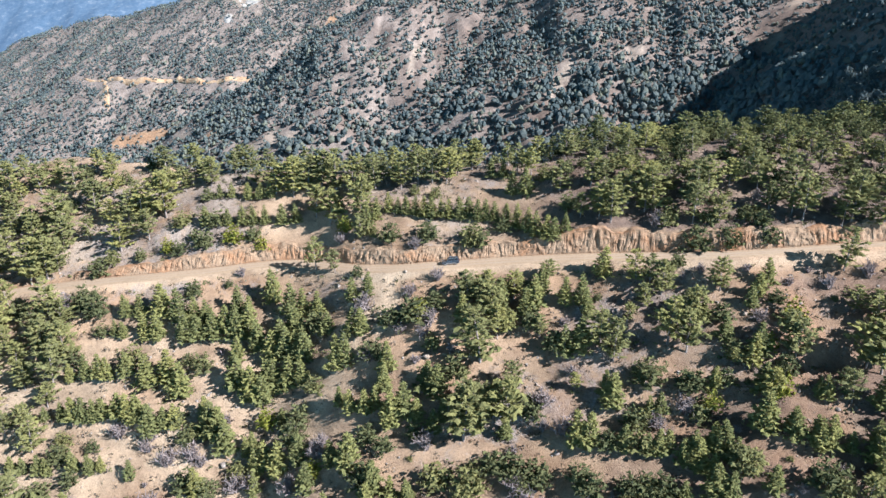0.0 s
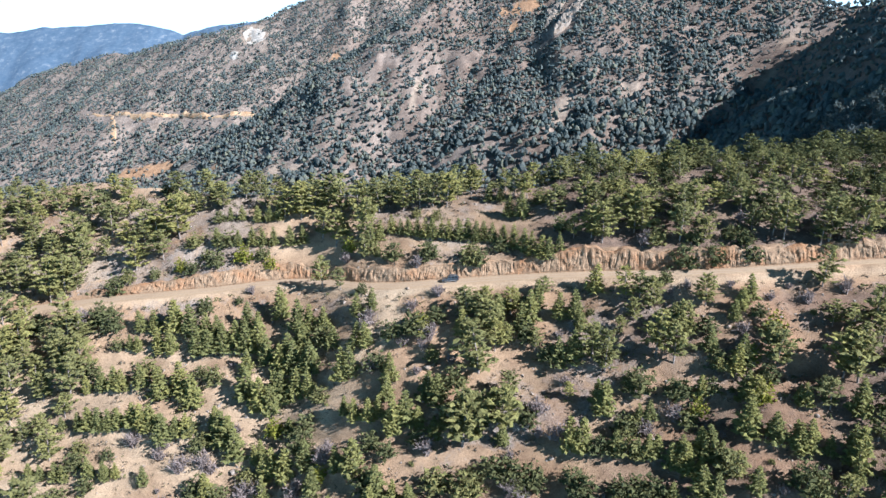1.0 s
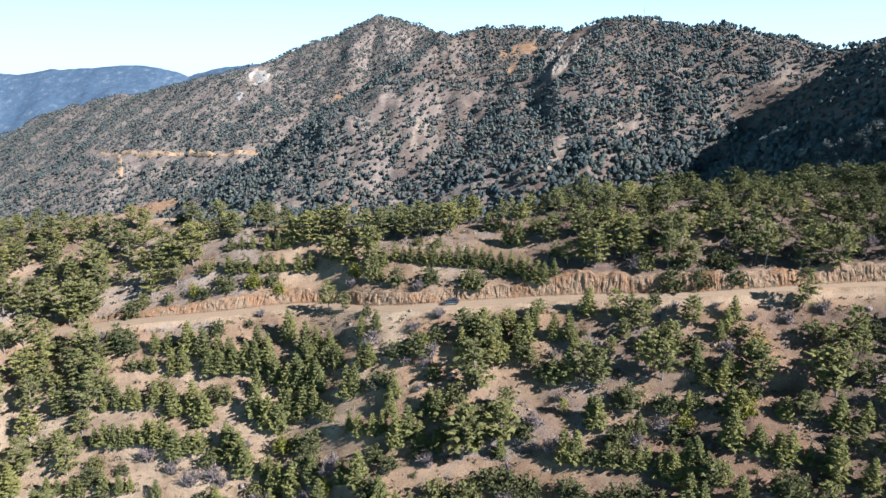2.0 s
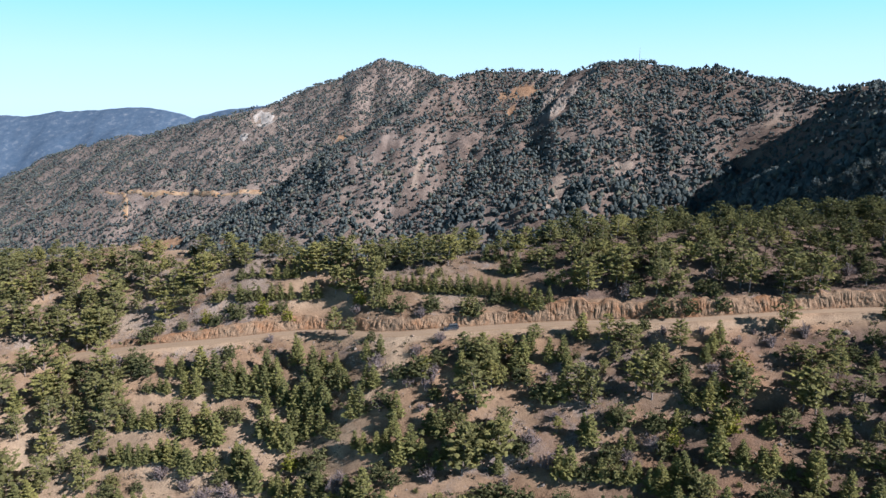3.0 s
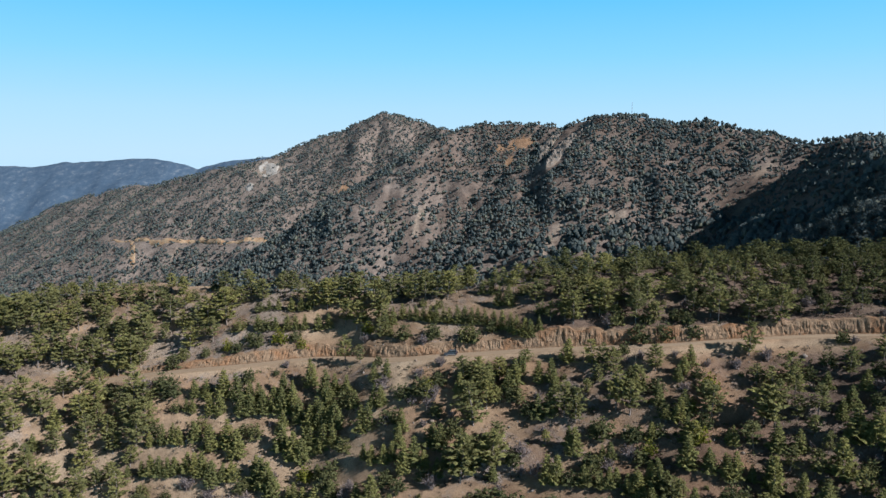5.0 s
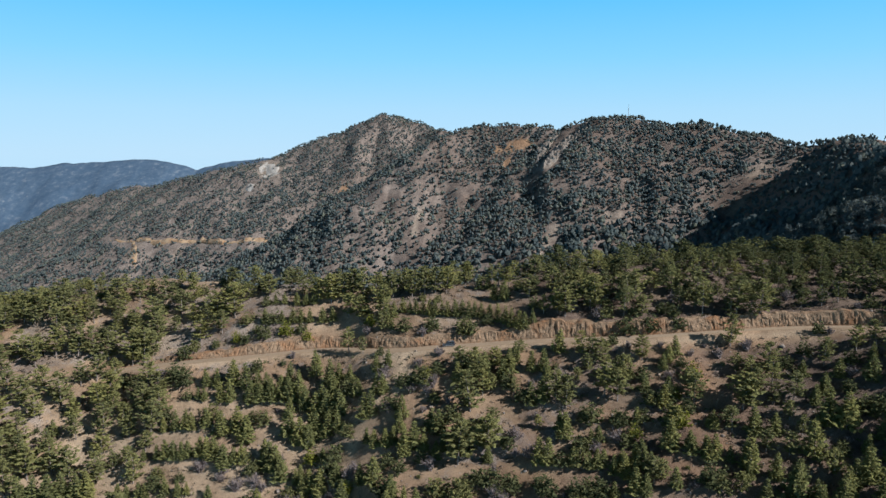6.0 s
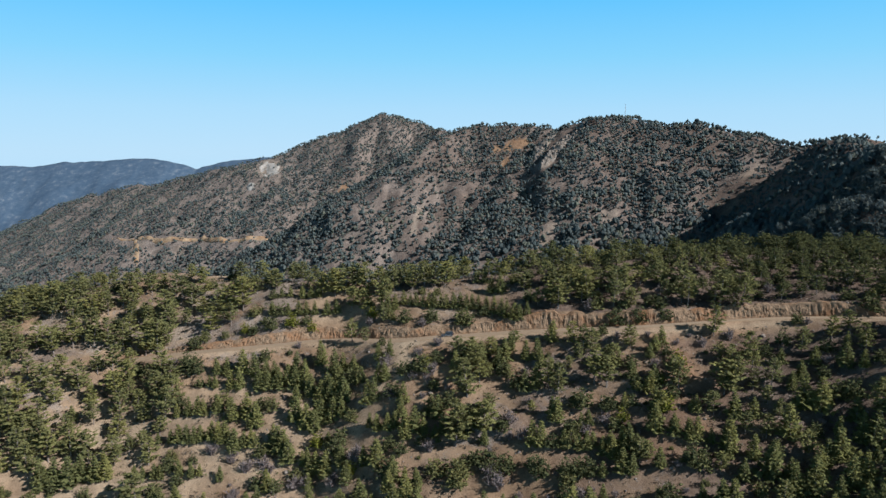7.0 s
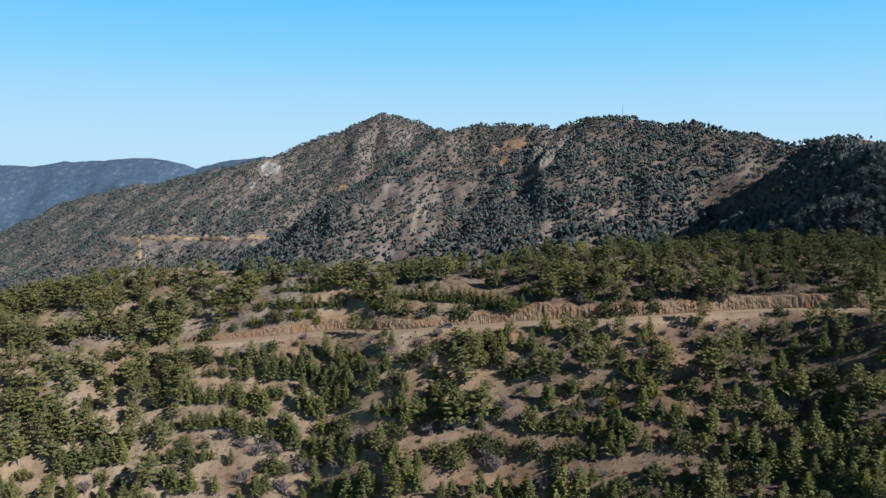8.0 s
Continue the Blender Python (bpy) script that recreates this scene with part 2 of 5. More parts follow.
def hill(x, y):
    """The near hillside with its track: height at x, y."""
    s = y - road_y(x)
    zr, hb = road_z(x), bank(x)
    steep = np.clip(0.765 - 0.0013 * x, 0.6, 0.9)
    down = np.maximum(-s - shoulder(x), 0)
    rough = np.clip(down / 6, 0, 1)
    turn = down * 0.98 + 2.2 * wave(x, y, 34, 3, 2) * rough
    step = 8.6
    phase = np.mod(turn / step, 1.0)
    stair = (np.clip((phase - 0.42) / 0.58, 0, 1) - phase) * step * 0.62
    ease = 420 * (1 - np.exp(-down / 420.0))
    below = zr - steep * (ease + stair * np.clip(down / 8, 0, 1)) + rough * (1.3 * wave(x, y, 26, 7) + 0.35 * wave(x, y, 5, 11, 2))
    below = below + np.clip(down / 25, 0, 1) * 0.0032 * np.clip(x - 85, 0, 120) ** 2
    yb = road_y(x) + 5.6
    yc, zc = along(x, CREST_Y), along(x, CREST_Z)
    u = np.clip((y - yb) / np.maximum(yc - yb, 6), 0, 1)
    lift = np.clip((y - yb) / 8, 0, 1)
    above = zr + hb + (zc - zr - hb) * np.sin(u * math.pi / 2) ** 1.22
    above = above + lift * (1.1 * wave(x, y, 22, 19) + 0.3 * wave(x, y, 5, 23, 2))
    over = np.maximum(y - yc, 0)
    above = above - 0.52 * (np.sqrt(over * over + 100.0) - 10.0)
    z = np.where(s < -shoulder(x), below, zr)
    ramp_up = np.clip((s - 3.9) / 1.6, 0, 1)
    z = np.where(s > 3.9, zr + (above - zr) * ramp_up, z)
    return z


RIDGES = [
    ("peak_shoulder", 0.50, [(-129, 1500, 153), (-228, 1480, 112), (-297, 1450, 83), (-364, 1420, 58), (-437, 1420, 38), (-614, 1500, 3), (-788, 1600, -25), (-922, 1650, -60), (-1041, 1700, -107), (-1163, 1750, -166), (-1437, 1800, -323)]),
    ("lower_shoulder", 0.45, [(-364, 1420, 58), (-436, 1330, -20), (-503, 1260, -60), (-578, 1200, -112), (-674, 1120, -162), (-738, 1060, -189)]),
    ("saddle", 0.55, [(-129, 1500, 153), (-53, 1480, 133), (20, 1380, 104), (79, 1200, 118)]),
    ("skyline", 0.60, [(79, 1200, 120), (118, 1180, 114), (175, 1150, 109), (218, 1120, 121), (262, 1080, 128), (317, 1060, 122), (371, 1030, 113), (441, 980, 98), (490, 920, 79)]),
    ("shaded_ridge", 0.88, [(490, 920, 79), (520, 900, 86), (544, 860, 89), (571, 820, 85), (616, 750, 91), (900, 650, 110)]),
    ("spur_a", 0.62, [(79, 1200, 120), (-3, 1150, 92), (-58, 1080, 58), (-107, 1000, 10), (-150, 930, -44), (-168, 880, -82)]),
    ("spur_b", 0.62, [(79, 1200, 120), (46, 1110, 63), (16, 1020, 10), (-14, 920, -42), (-28, 860, -79)]),
    ("spur_c", 0.62, [(262, 1080, 128), (259, 1000, 73), (224, 910, 17), (176, 820, -30), (141, 760, -63)]),
    ("spur_d", 0.62, [(317, 1060, 122), (317, 960, 65), (322, 890, 18), (319, 830, -23), (314, 790, -52)]),
    ("shaded_spur", 0.82, [(534, 860, 86), (466, 760, 82), (422, 620, 77), (382, 520, 68), (342, 430, 50)]),
]


def mountain(x, y):
    wx = x + 16 * wave(x, y, 90, 51) + 6 * wave(x, y, 30, 55, 2)
    wy = y + 16 * wave(x, y, 90, 61) + 6 * wave(x, y, 30, 65, 2)
    best, crest_gap = np.full(np.shape(x), -1e4), np.full(np.shape(x), 1e4)
    for name, fall, points in RIDGES:
        for (ax, ay, az), (bx, by, bz) in zip(points, points[1:]):
            dx, dy = bx - ax, by - ay
            k = np.clip(((wx - ax) * dx + (wy - ay) * dy) / (dx * dx + dy * dy), 0, 1)
            d = np.hypot(wx - ax - k * dx, wy - ay - k * dy)
            best = np.maximum(best, az + k * (bz - az) - fall * (np.sqrt(d * d + 64) - 8))
            if name in ("peak_shoulder", "saddle", "skyline", "shaded_ridge", "shaded_spur"):
                crest_gap = np.minimum(crest_gap, d)
    # steep gullies run down the slopes, below the skyline
    gully = np.clip((crest_gap - 35) / 90, 0, 1) * np.abs(wave(wx, wy * 0.35, 62, 73, 2))
    return best + 3.0 + 3.0 * np.clip((crest_gap - 35) / 90, 0, 1) - 15.0 * gully + 7.0 * wave(x, y, 45, 71) + 2.2 * wave(x, y, 13, 75, 2)


def land(x, y):
    x, y = np.asarray(x, float), np.asarray(y, float)
    near, far = hill(x, y), mountain(x, y)
    floor = -130 - 0.16 * np.clip(-x, 0, 900) - 20 * np.clip((-y) / 300, 0, 1) - 0.35 * np.clip(y - 1750, 0, 1200)
    both = np.maximum(near, far)
    return np.maximum(both, floor + 6 * wave(x, y, 120, 81))


def oval(x, y, cx, cy, rx, ry, lean=0.0):
    """1 inside a soft ragged oval on the ground, 0 outside."""
    u, v = (x - cx - lean * (y - cy)) / rx, (y - cy) / ry
    d = np.hypot(u, v) + 0.7 * wave(x, y, max(rx, ry) * 0.4, 91)
    return np.clip((1.15 - d) / 0.35, 0, 1)


PALE_SCARS = [(-350, 1355, 27, 52, -0.3), (-374, 1290, 9, 12, 0), (-536, 1130, 8, 50, 0.1), (-455, 1120, 6, 30, 0), (366, 823, 8, 22, 0.9), (420, 880, 5, 34, 0.9),
              (136, 825, 6, 36, 0.5), (222, 838, 10, 14, 0), (-36, 935, 6, 30, 0.2), (-205, 824, 26, 14, 0), (-370, 950, 40, 12, 0), (-620, 1080, 20, 12, 0)]
RUST_SCARS = [(116, 1116, 28, 18, 0), (100, 1060, 8, 18, 0), (-179, 1222, 15, 10, 0), (-430, 994, 36, 14, 0), (-310, 898, 26, 10, 0)]


FAR_TRACK = [(-611, 1211), (-584, 1193), (-562, 1187), (-536, 1168), (-513, 1156), (-490, 1144), (-472, 1144), (-453, 1143), (-436, 1145), (-414, 1133), (-389, 1112), (-368, 1100), (-350, 1097), (-331, 1092), (-314, 1094), (-297, 1095), (-255, 988)]


def far_track(x, y):
    """1 on the cleared strip along the far track, 0 away from it."""
    line_y = np.interp(x, [p[0] for p in FAR_TRACK], [p[1] for p in FAR_TRACK])
    return ((x > -614) & (x < -288) & (y > line_y - 26) & (y < line_y + 9)).astype(float)


def far_scars(x, y):
    """Bare pale screes and rusty slides on the mountain: two covers, 0 to 1."""
    pale, rust = np.zeros(np.shape(x)), np.zeros(np.shape(x))
    for cx, cy, rx, ry, lean in PALE_SCARS:
        pale = np.maximum(pale, oval(x, y, cx, cy, rx, ry, lean))
    for cx, cy, rx, ry, lean in RUST_SCARS:
        rust = np.maximum(rust, oval(x, y, cx, cy, rx, ry, lean))
    return pale, rust


def stretch_lines(lo, hi, step, out_lo, out_hi, growth, widest):
    lines = list(np.arange(lo, hi + step / 2, step))
    for sign, end in ((-1, out_lo), (1, out_hi)):
        at, s = (lines[0], step) if sign < 0 else (lines[-1], step)
        extra = []
        while (at > end if sign < 0 else at < end):
            s = min(s * growth, widest if abs(at) < 1300 else 140)
            at += sign * s
            extra.append(at)
        lines = extra[::-1] + lines if sign < 0 else lines + extra
    return np.array(lines)


def mesh_object(name, verts, faces, mat, smooth=True, parent=None):
    me = bpy.data.meshes.new(name)
    faces = np.asarray(faces, dtype=np.int32)
    n, k = faces.shape
    me.vertices.add(len(verts))
    me.vertices.foreach_set("co", np.asarray(verts, dtype=np.float32).ravel())
    me.loops.add(n * k)
    me.loops.foreach_set("vertex_index", faces.ravel())
    me.polygons.add(n)
    me.polygons.foreach_set("loop_start", np.arange(0, n * k, k, dtype=np.int32))
    me.polygons.foreach_set("use_smooth", np.full(n, smooth))
    me.update(calc_edges=True)
    me.materials.append(mat)
    ob = new(name, me)
    if parent:
        ob.parent = parent
    return ob


def grid_faces(rows, cols):
    a = np.arange(rows * cols).reshape(rows, cols)
    return np.stack((a[:-1, :-1], a[:-1, 1:], a[1:, 1:], a[1:, :-1]), axis=-1).reshape(-1, 4)


def attribute(ob, name, values):
    ob.data.attributes.new(name, "FLOAT", "POINT").data.foreach_set("value", np.asarray(values, dtype=np.float32).ravel())


GX = stretch_lines(-190, 190, 1.5, -4300, 4300, 1.07, 14.0)
GY = stretch_lines(104, 236, 1.0, -900, 3900, 1.045, 12.0)
X, Y = np.meshgrid(GX, GY)
Z = land(X, Y)
ground = mesh_object("ground", np.stack((X, Y, Z), -1).reshape(-1, 3), grid_faces(len(GY), len(GX)), SOIL)
tagged(ground, "tan stony hillside soil and far mountain slopes", "ground", kind="structure")
S = Y - road_y(X)
far_pale, far_rust = far_scars(X, Y)
# random litter patches, darkened eastward where the slopes lie in dimmer light
litter_shade = np.clip(0.05 + 0.75 * wave(X, Y, 13, 161) + 0.85 * np.clip((X - 15) / 60, 0, 1), 0, 0.95) * np.clip((np.abs(S) - 5) / 4, 0, 1)
litter_shade = np.where(Y > 300, np.clip(0.36 + 0.5 * wave(X, Y, 38, 167), 0, 0.75) * (1 - np.clip(far_pale + far_rust, 0, 1)), litter_shade)
litter_shade = np.where((S > 6) & (Y < 262), np.clip(litter_shade + 0.72 * np.clip((X - 5) / 50, 0, 1), 0, 0.97), litter_shade)
litter_shade = np.where(Y > 300, np.clip(litter_shade + 0.3 * np.clip((X + 60) / 250, 0, 1) * (1 - np.clip(far_pale + far_rust, 0, 1)), 0, 0.9), litter_shade)
litter_shade = np.where(Y > 300, litter_shade * (1 - 0.75 * np.clip((-100 - X) / 200, 0, 1)), litter_shade)
west = np.clip((15 - X) / 80, 0, 1) * np.clip((-S - 8) / 12, 0, 1)
litter_shade = litter_shade * (1 - 0.8 * west)
# the spur's shade, put into its soil as a dark cover
spur_shade = np.clip((X - 235 - 0.18 * (Y - 450)) / 50, 0, 1) * np.clip((900 - Y) / 40, 0, 1) * (Y > 280)
attribute(ground, "litter_shade", np.maximum(litter_shade, 0.92 * spur_shade))
stony = 0.20 + 0.42 * wave(X, Y, 17, 101) + 0.22 * wave(X, Y, 60, 107)
stony = stony - 0.26 * west
stony = np.where((S > 9) & (Y < 260), stony + 0.14, stony)
stony = np.where(Y < 260, stony - 0.19, stony)
stony = np.where(Y > 300, 0.72 + 0.3 * wave(X, Y, 70, 109), stony)
attribute(ground, "stony", stony - 0.6 * np.clip(1 - np.abs(S) / 5, 0, 1) - far_rust)
rust = 0.75 * np.clip(wave(X, Y, 13, 113) - 0.08, 0, 1) * (Y < 260) * np.where(S > 4, 0.35, 1.0)
attribute(ground, "rust", np.clip(rust + 0.55 * far_rust, 0, 1))
pale = 0.8 * oval(X, Y, -17, 163, 8, 11) + 0.7 * np.clip(1 - np.abs(S + 3) / 3, 0, 1) * (np.abs(X) < 200) + 0.5 * np.clip(wave(X, Y, 24, 117) - 0.3, 0, 1) * (Y < 300)
pale = pale + west * np.clip(0.55 + 0.5 * wave(X, Y, 11, 171), 0, 0.85)
pale = pale + 0.5 * np.clip((S - 6) / 4, 0, 1) * np.clip((30 - X) / 40, 0, 1) * (Y < 240) * np.clip(0.6 + 0.8 * wave(X, Y, 12, 173), 0, 1)
attribute(ground, "pale", np.clip(pale + 0.3 * far_pale, 0, 1))

# the dirt track: a strip along the hillside, with two worn wheel lines
RX = np.arange(-186, 186, 1.0)
ACROSS = np.array([-2.9, -2.3, -1.7, -1.2, -0.8, -0.4, 0.0, 0.4, 0.8, 1.2, 1.7, 2.3, 2.9])
tx, ts = np.meshgrid(RX, ACROSS)
edge = 0.25 * wave(tx, ts * 0, 5, 121, 2) * (np.abs(ts) > 2.5)
ty = road_y(tx) + np.where(ts < 0, ts * shoulder(tx) / 3.0, ts) + edge
worn = np.exp(-((np.abs(ts) - 0.85) / 0.4) ** 2)
tz = road_z(tx) + 0.07 - 0.05 * worn + 0.03 * (1 - (ts / 2.9) ** 2) - 0.16 * (np.abs(ts) > 2.5)
road = mesh_object("road", np.stack((tx, ty, tz), -1).reshape(-1, 3), grid_faces(len(ACROSS), len(RX)), ROAD)
tagged(road, "pale dusty dirt track cut along the hillside", "road", kind="structure")
attribute(road, "rut", 0.75 * worn * (0.6 + 0.4 * wave(tx, ts, 14, 127)))

# the rock face cut above the track: upright ribs and clefts
CX = np.arange(-104, 184, 0.21)
UP = np.linspace(0, 1, 13)
cx, cu = np.meshgrid(CX, UP)
place = cx / 1.05 + 1.9 * wave(cx, cu * 2.2, 3.4, 157, 2)
column = np.floor(place)
cleft = np.clip(1 - np.abs(place - np.round(place)) / 0.2, 0, 1) * (0.45 + 0.55 * lattice(np.round(place), column * 0, 163))
ribs = 0.42 * np.abs(wave(cx, cu * 1.6, 2.6, 131, 3)) + 0.6 * wave(cx, cu * 2.0, 6.5, 137, 2)
ribs = ribs + 0.34 * lattice(column, np.floor(cu * 1.7 + 0.5 * lattice(column, column * 0, 161)), 159) - 0.6 * np.maximum(cleft, 0) + 0.5 * wave(cx, cu * 4, 0.9, 139, 3)
lean = 1.9 * cu ** 1.15
cy = road_y(cx) + 3.05 + lean - ribs * np.sin(np.clip(cu * 1.1, 0, 1) * math.pi) ** 0.6 * 0.72
cz = road_z(cx) + (bank(cx) + 0.28) * cu * (1 + 0.12 * wave(cx, cu, 2.2, 149, 2) + 0.22 * cu * wave(cx, cu * 0, 4.5, 151, 2)) + 0.02
cy[-1] = cy[-1] + 1.1
cz[-1] = cz[-1] - 0.2
road_cut = mesh_object("road_cut", np.stack((cx, cy, cz), -1).reshape(-1, 3), grid_faces(len(UP), len(CX)), CUT_ROCK, smooth=False)
tagged(road_cut, "rusty tan rock face cut above the dirt track", "rock face", kind="structure")


# ---- trees ----
def leaf_quads(centres, sizes, rng, droop=0.0):
    """Small bent leaf sprays of random lie round the centres: vertices and faces."""
    n = len(centres)
    a = rng.normal(size=(n, 3))
    a /= np.linalg.norm(a, axis=1)[:, None]
    b = rng.normal(size=(n, 3))
    b -= a * np.sum(a * b, 1)[:, None]
    b /= np.linalg.norm(b, axis=1)[:, None]
    s = sizes[:, None]
    v = np.stack((centres - a * s, centres - b * s * 0.62, centres + a * s, centres + b * s * 0.62), 1)
    v[:, :, 2] -= droop * rng.random((n, 1))
    f = np.arange(n * 4).reshape(n, 4)
    return v.reshape(-1, 3), f


def tube(points, radii, sides=6):
    """A tapered tube through points: vertices and faces."""
    verts, faces = [], []
    for i, (p, r) in enumerate(zip(points, radii)):
        for k in range(sides):
            t = 2 * math.pi * k / sides
            verts.append((p[0] + r * math.cos(t), p[1] + r * math.sin(t), p[2]))
        if i:
            o = (i - 1) * sides
            for k in range(sides):
                faces.append((o + k, o + (k + 1) % sides, o + sides + (k + 1) % sides, o + sides + k))
    return verts, faces


def join(parts):
    verts, faces, base = [], [], 0
    for v, f in parts:
        v, f = np.asarray(v, float), np.asarray(f, int)
        verts.append(v)
        faces.append(f + base)
        base += len(v)
    return np.concatenate(verts), np.concatenate(faces)


def sprays(centres, ways, long, wide, rng):
    """Thin leaf sprays: one narrow triangle at each centre, pointing along its way."""
    n = len(centres)
    a = ways / np.linalg.norm(ways, axis=1)[:, None]
    b = rng.normal(size=(n, 3))
    b -= a * np.sum(a * b, 1)[:, None]
    b /= np.linalg.norm(b, axis=1)[:, None]
    k = (0.65 + 0.7 * rng.random((n, 1)))
    root = centres - a * long * 0.45 * k
    v = np.stack((root - b * wide * k, root + b * wide * k, centres + a * long * 0.55 * k), 1)
    return v.reshape(-1, 3), np.arange(n * 3).reshape(n, 3)


CLUMP = np.array([(1, 0, -0.15), (-0.5, 0.87, -0.1), (-0.5, -0.87, -0.2), (0.1, 0.1, 0.85), (0, 0, -0.8)])
CLUMP_FACES = np.array([(0, 1, 3), (1, 2, 3), (2, 0, 3), (1, 0, 4), (2, 1, 4), (0, 2, 4)])


def clumps(centres, sizes, rng):
    """Ragged tufts of close-set needles that fill the inside of a bough."""
    n = len(centres)
    v = CLUMP[None] * (1 + 0.32 * rng.normal(size=(n, 5, 1))) + 0.12 * rng.normal(size=(n, 5, 3))
    turn = rng.uniform(0, 2 * math.pi, n)
    c, s = np.cos(turn)[:, None], np.sin(turn)[:, None]
    v = np.stack((v[:, :, 0] * c - v[:, :, 1] * s, v[:, :, 0] * s + v[:, :, 1] * c, v[:, :, 2] * 0.72), -1) * sizes[:, None, None]
    return (v + centres[:, None]).reshape(-1, 3), (CLUMP_FACES[None] + 5 * np.arange(n)[:, None, None]).reshape(-1, 3)


def plates(centres, ways, sizes, rng, rim=9, droop=0.32):
    """Ragged flat fans of needles, one to each end of a bough: a raised middle and a torn, drooping rim."""
    n = len(centres)
    turn = rng.uniform(0, 2 * math.pi, (n, 1)) + np.arange(rim)[None] * (2 * math.pi / rim) + rng.uniform(-0.25, 0.25, (n, rim))
    reach = sizes[:, None] * np.where(np.arange(rim)[None] % 2 == 0, rng.uniform(0.80, 1.30, (n, rim)), rng.uniform(0.34, 0.70, (n, rim)))
    out = ways / (np.linalg.norm(ways, axis=1)[:, None] + 1e-6)
    px, py = reach * np.cos(turn), reach * np.sin(turn)
    lean = px * out[:, :1] + py * out[:, 1:2]
    tip = rng.normal(size=(n, 2)) * 0.14
    pz = -droop * reach + 0.2 * lean + px * tip[:, :1] + py * tip[:, 1:] + 0.12 * sizes[:, None] * rng.normal(size=(n, rim))
    edge = np.stack((px, py, pz), -1) + centres[:, None]
    top = centres + np.array((0, 0, 0.16)) * sizes[:, None] + 0.12 * sizes[:, None] * rng.normal(size=(n, 3))
    v = np.concatenate((top[:, None], edge), 1).reshape(-1, 3)
    k = np.arange(rim)
    fan = np.stack((np.zeros(rim, int), 1 + k, 1 + (k + 1) % rim), -1)
    return v, (fan[None] + (rim + 1) * np.arange(n)[:, None, None]).reshape(-1, 3)


def tree(name, label, category, mats, rng, tall, girth, bend, boughs, count, long, wide, lift=0.25, fill=(0.55, 1.0), plate=0.9, core=0.0, limb_step=3):
    """One tree: an Empty at the foot, a trunk with limbs, and a crown of torn fans, tufts and fine sprays.
    boughs: (start height, end x, end y, end z, spread) for each limb that carries foliage."""
    foot = new(name)
    tagged(foot, label, category)
    limbs, centres, ways, tufts, tuft_sizes, fans, fan_ways, fan_sizes = [], [], [], [], [], [], [], []
    total = sum(b[4] ** 1.5 for b in boughs)
    for h, ex, ey, ez, spread in boughs:
        t = min(1, h / tall)
        start = np.array((bend[0] * t * t, bend[1] * t * t, h))
        end = np.array((ex, ey, ez))
        limbs.append((tuple(start), tuple(end), girth * 0.28))
        n = max(4, int(count * spread ** 1.5 / total))
        u = 1.06 - 0.75 * rng.random((n, 1)) ** 1.1
        d = rng.normal(size=(n, 3)) * np.array((0.5, 0.5, 0.22)) * spread
        c = start + (end - start) * u + d * (0.5 + 0.5 * u)
        out = (end - start) / (np.linalg.norm(end - start) + 0.01)
        centres.append(c)
        ways.append(out * 0.8 + d / (spread + 0.01) * 0.7 + rng.normal(size=(n, 3)) * 0.35 + np.array((0, 0, lift)))
        for at in fill:
            spot = start + (end - start) * (at + rng.uniform(-0.12, 0.08)) + rng.normal(size=3) * spread * np.array((0.16, 0.16, 0.10))
            if plate:
                fans.append(spot)
                fan_ways.append(out)
                fan_sizes.append(spread * plate * rng.uniform(0.75, 1.2))
            if core and (not plate or at > 0.5):
                tufts.append(spot - np.array((0, 0, 0.1 * spread)))
                tuft_sizes.append(spread * core * rng.uniform(0.75, 1.2))
    parts = [tube([(bend[0] * t * t, bend[1] * t * t, tall * 0.95 * t - 0.5 * (t == 0)) for t in (0, 0.25, 0.5, 0.75, 1)], [girth * (1 - 0.85 * t) for t in (0, 0.25, 0.5, 0.75, 1)], 6)]
    for (sx, sy, sz), (ex, ey, ez), r in limbs[::limb_step]:
        parts.append(tube([(sx, sy, sz), (ex, ey, ez)], [r, r * 0.25], 3))
    v, f = join(parts)
    mesh_object("trunk", v, f, mats[1], parent=foot)
    crown = [sprays(np.concatenate(centres), np.concatenate(ways), long, wide, rng)]
    if fans:
        crown.append(plates(np.array(fans), np.array(fan_ways), np.array(fan_sizes), rng))
    if tufts:
        crown.append(clumps(np.array(tufts), np.array(tuft_sizes), rng))
    v, f = join(crown)
    mesh_object("crown", v, f, mats[0], smooth=False, parent=foot)
    return foot


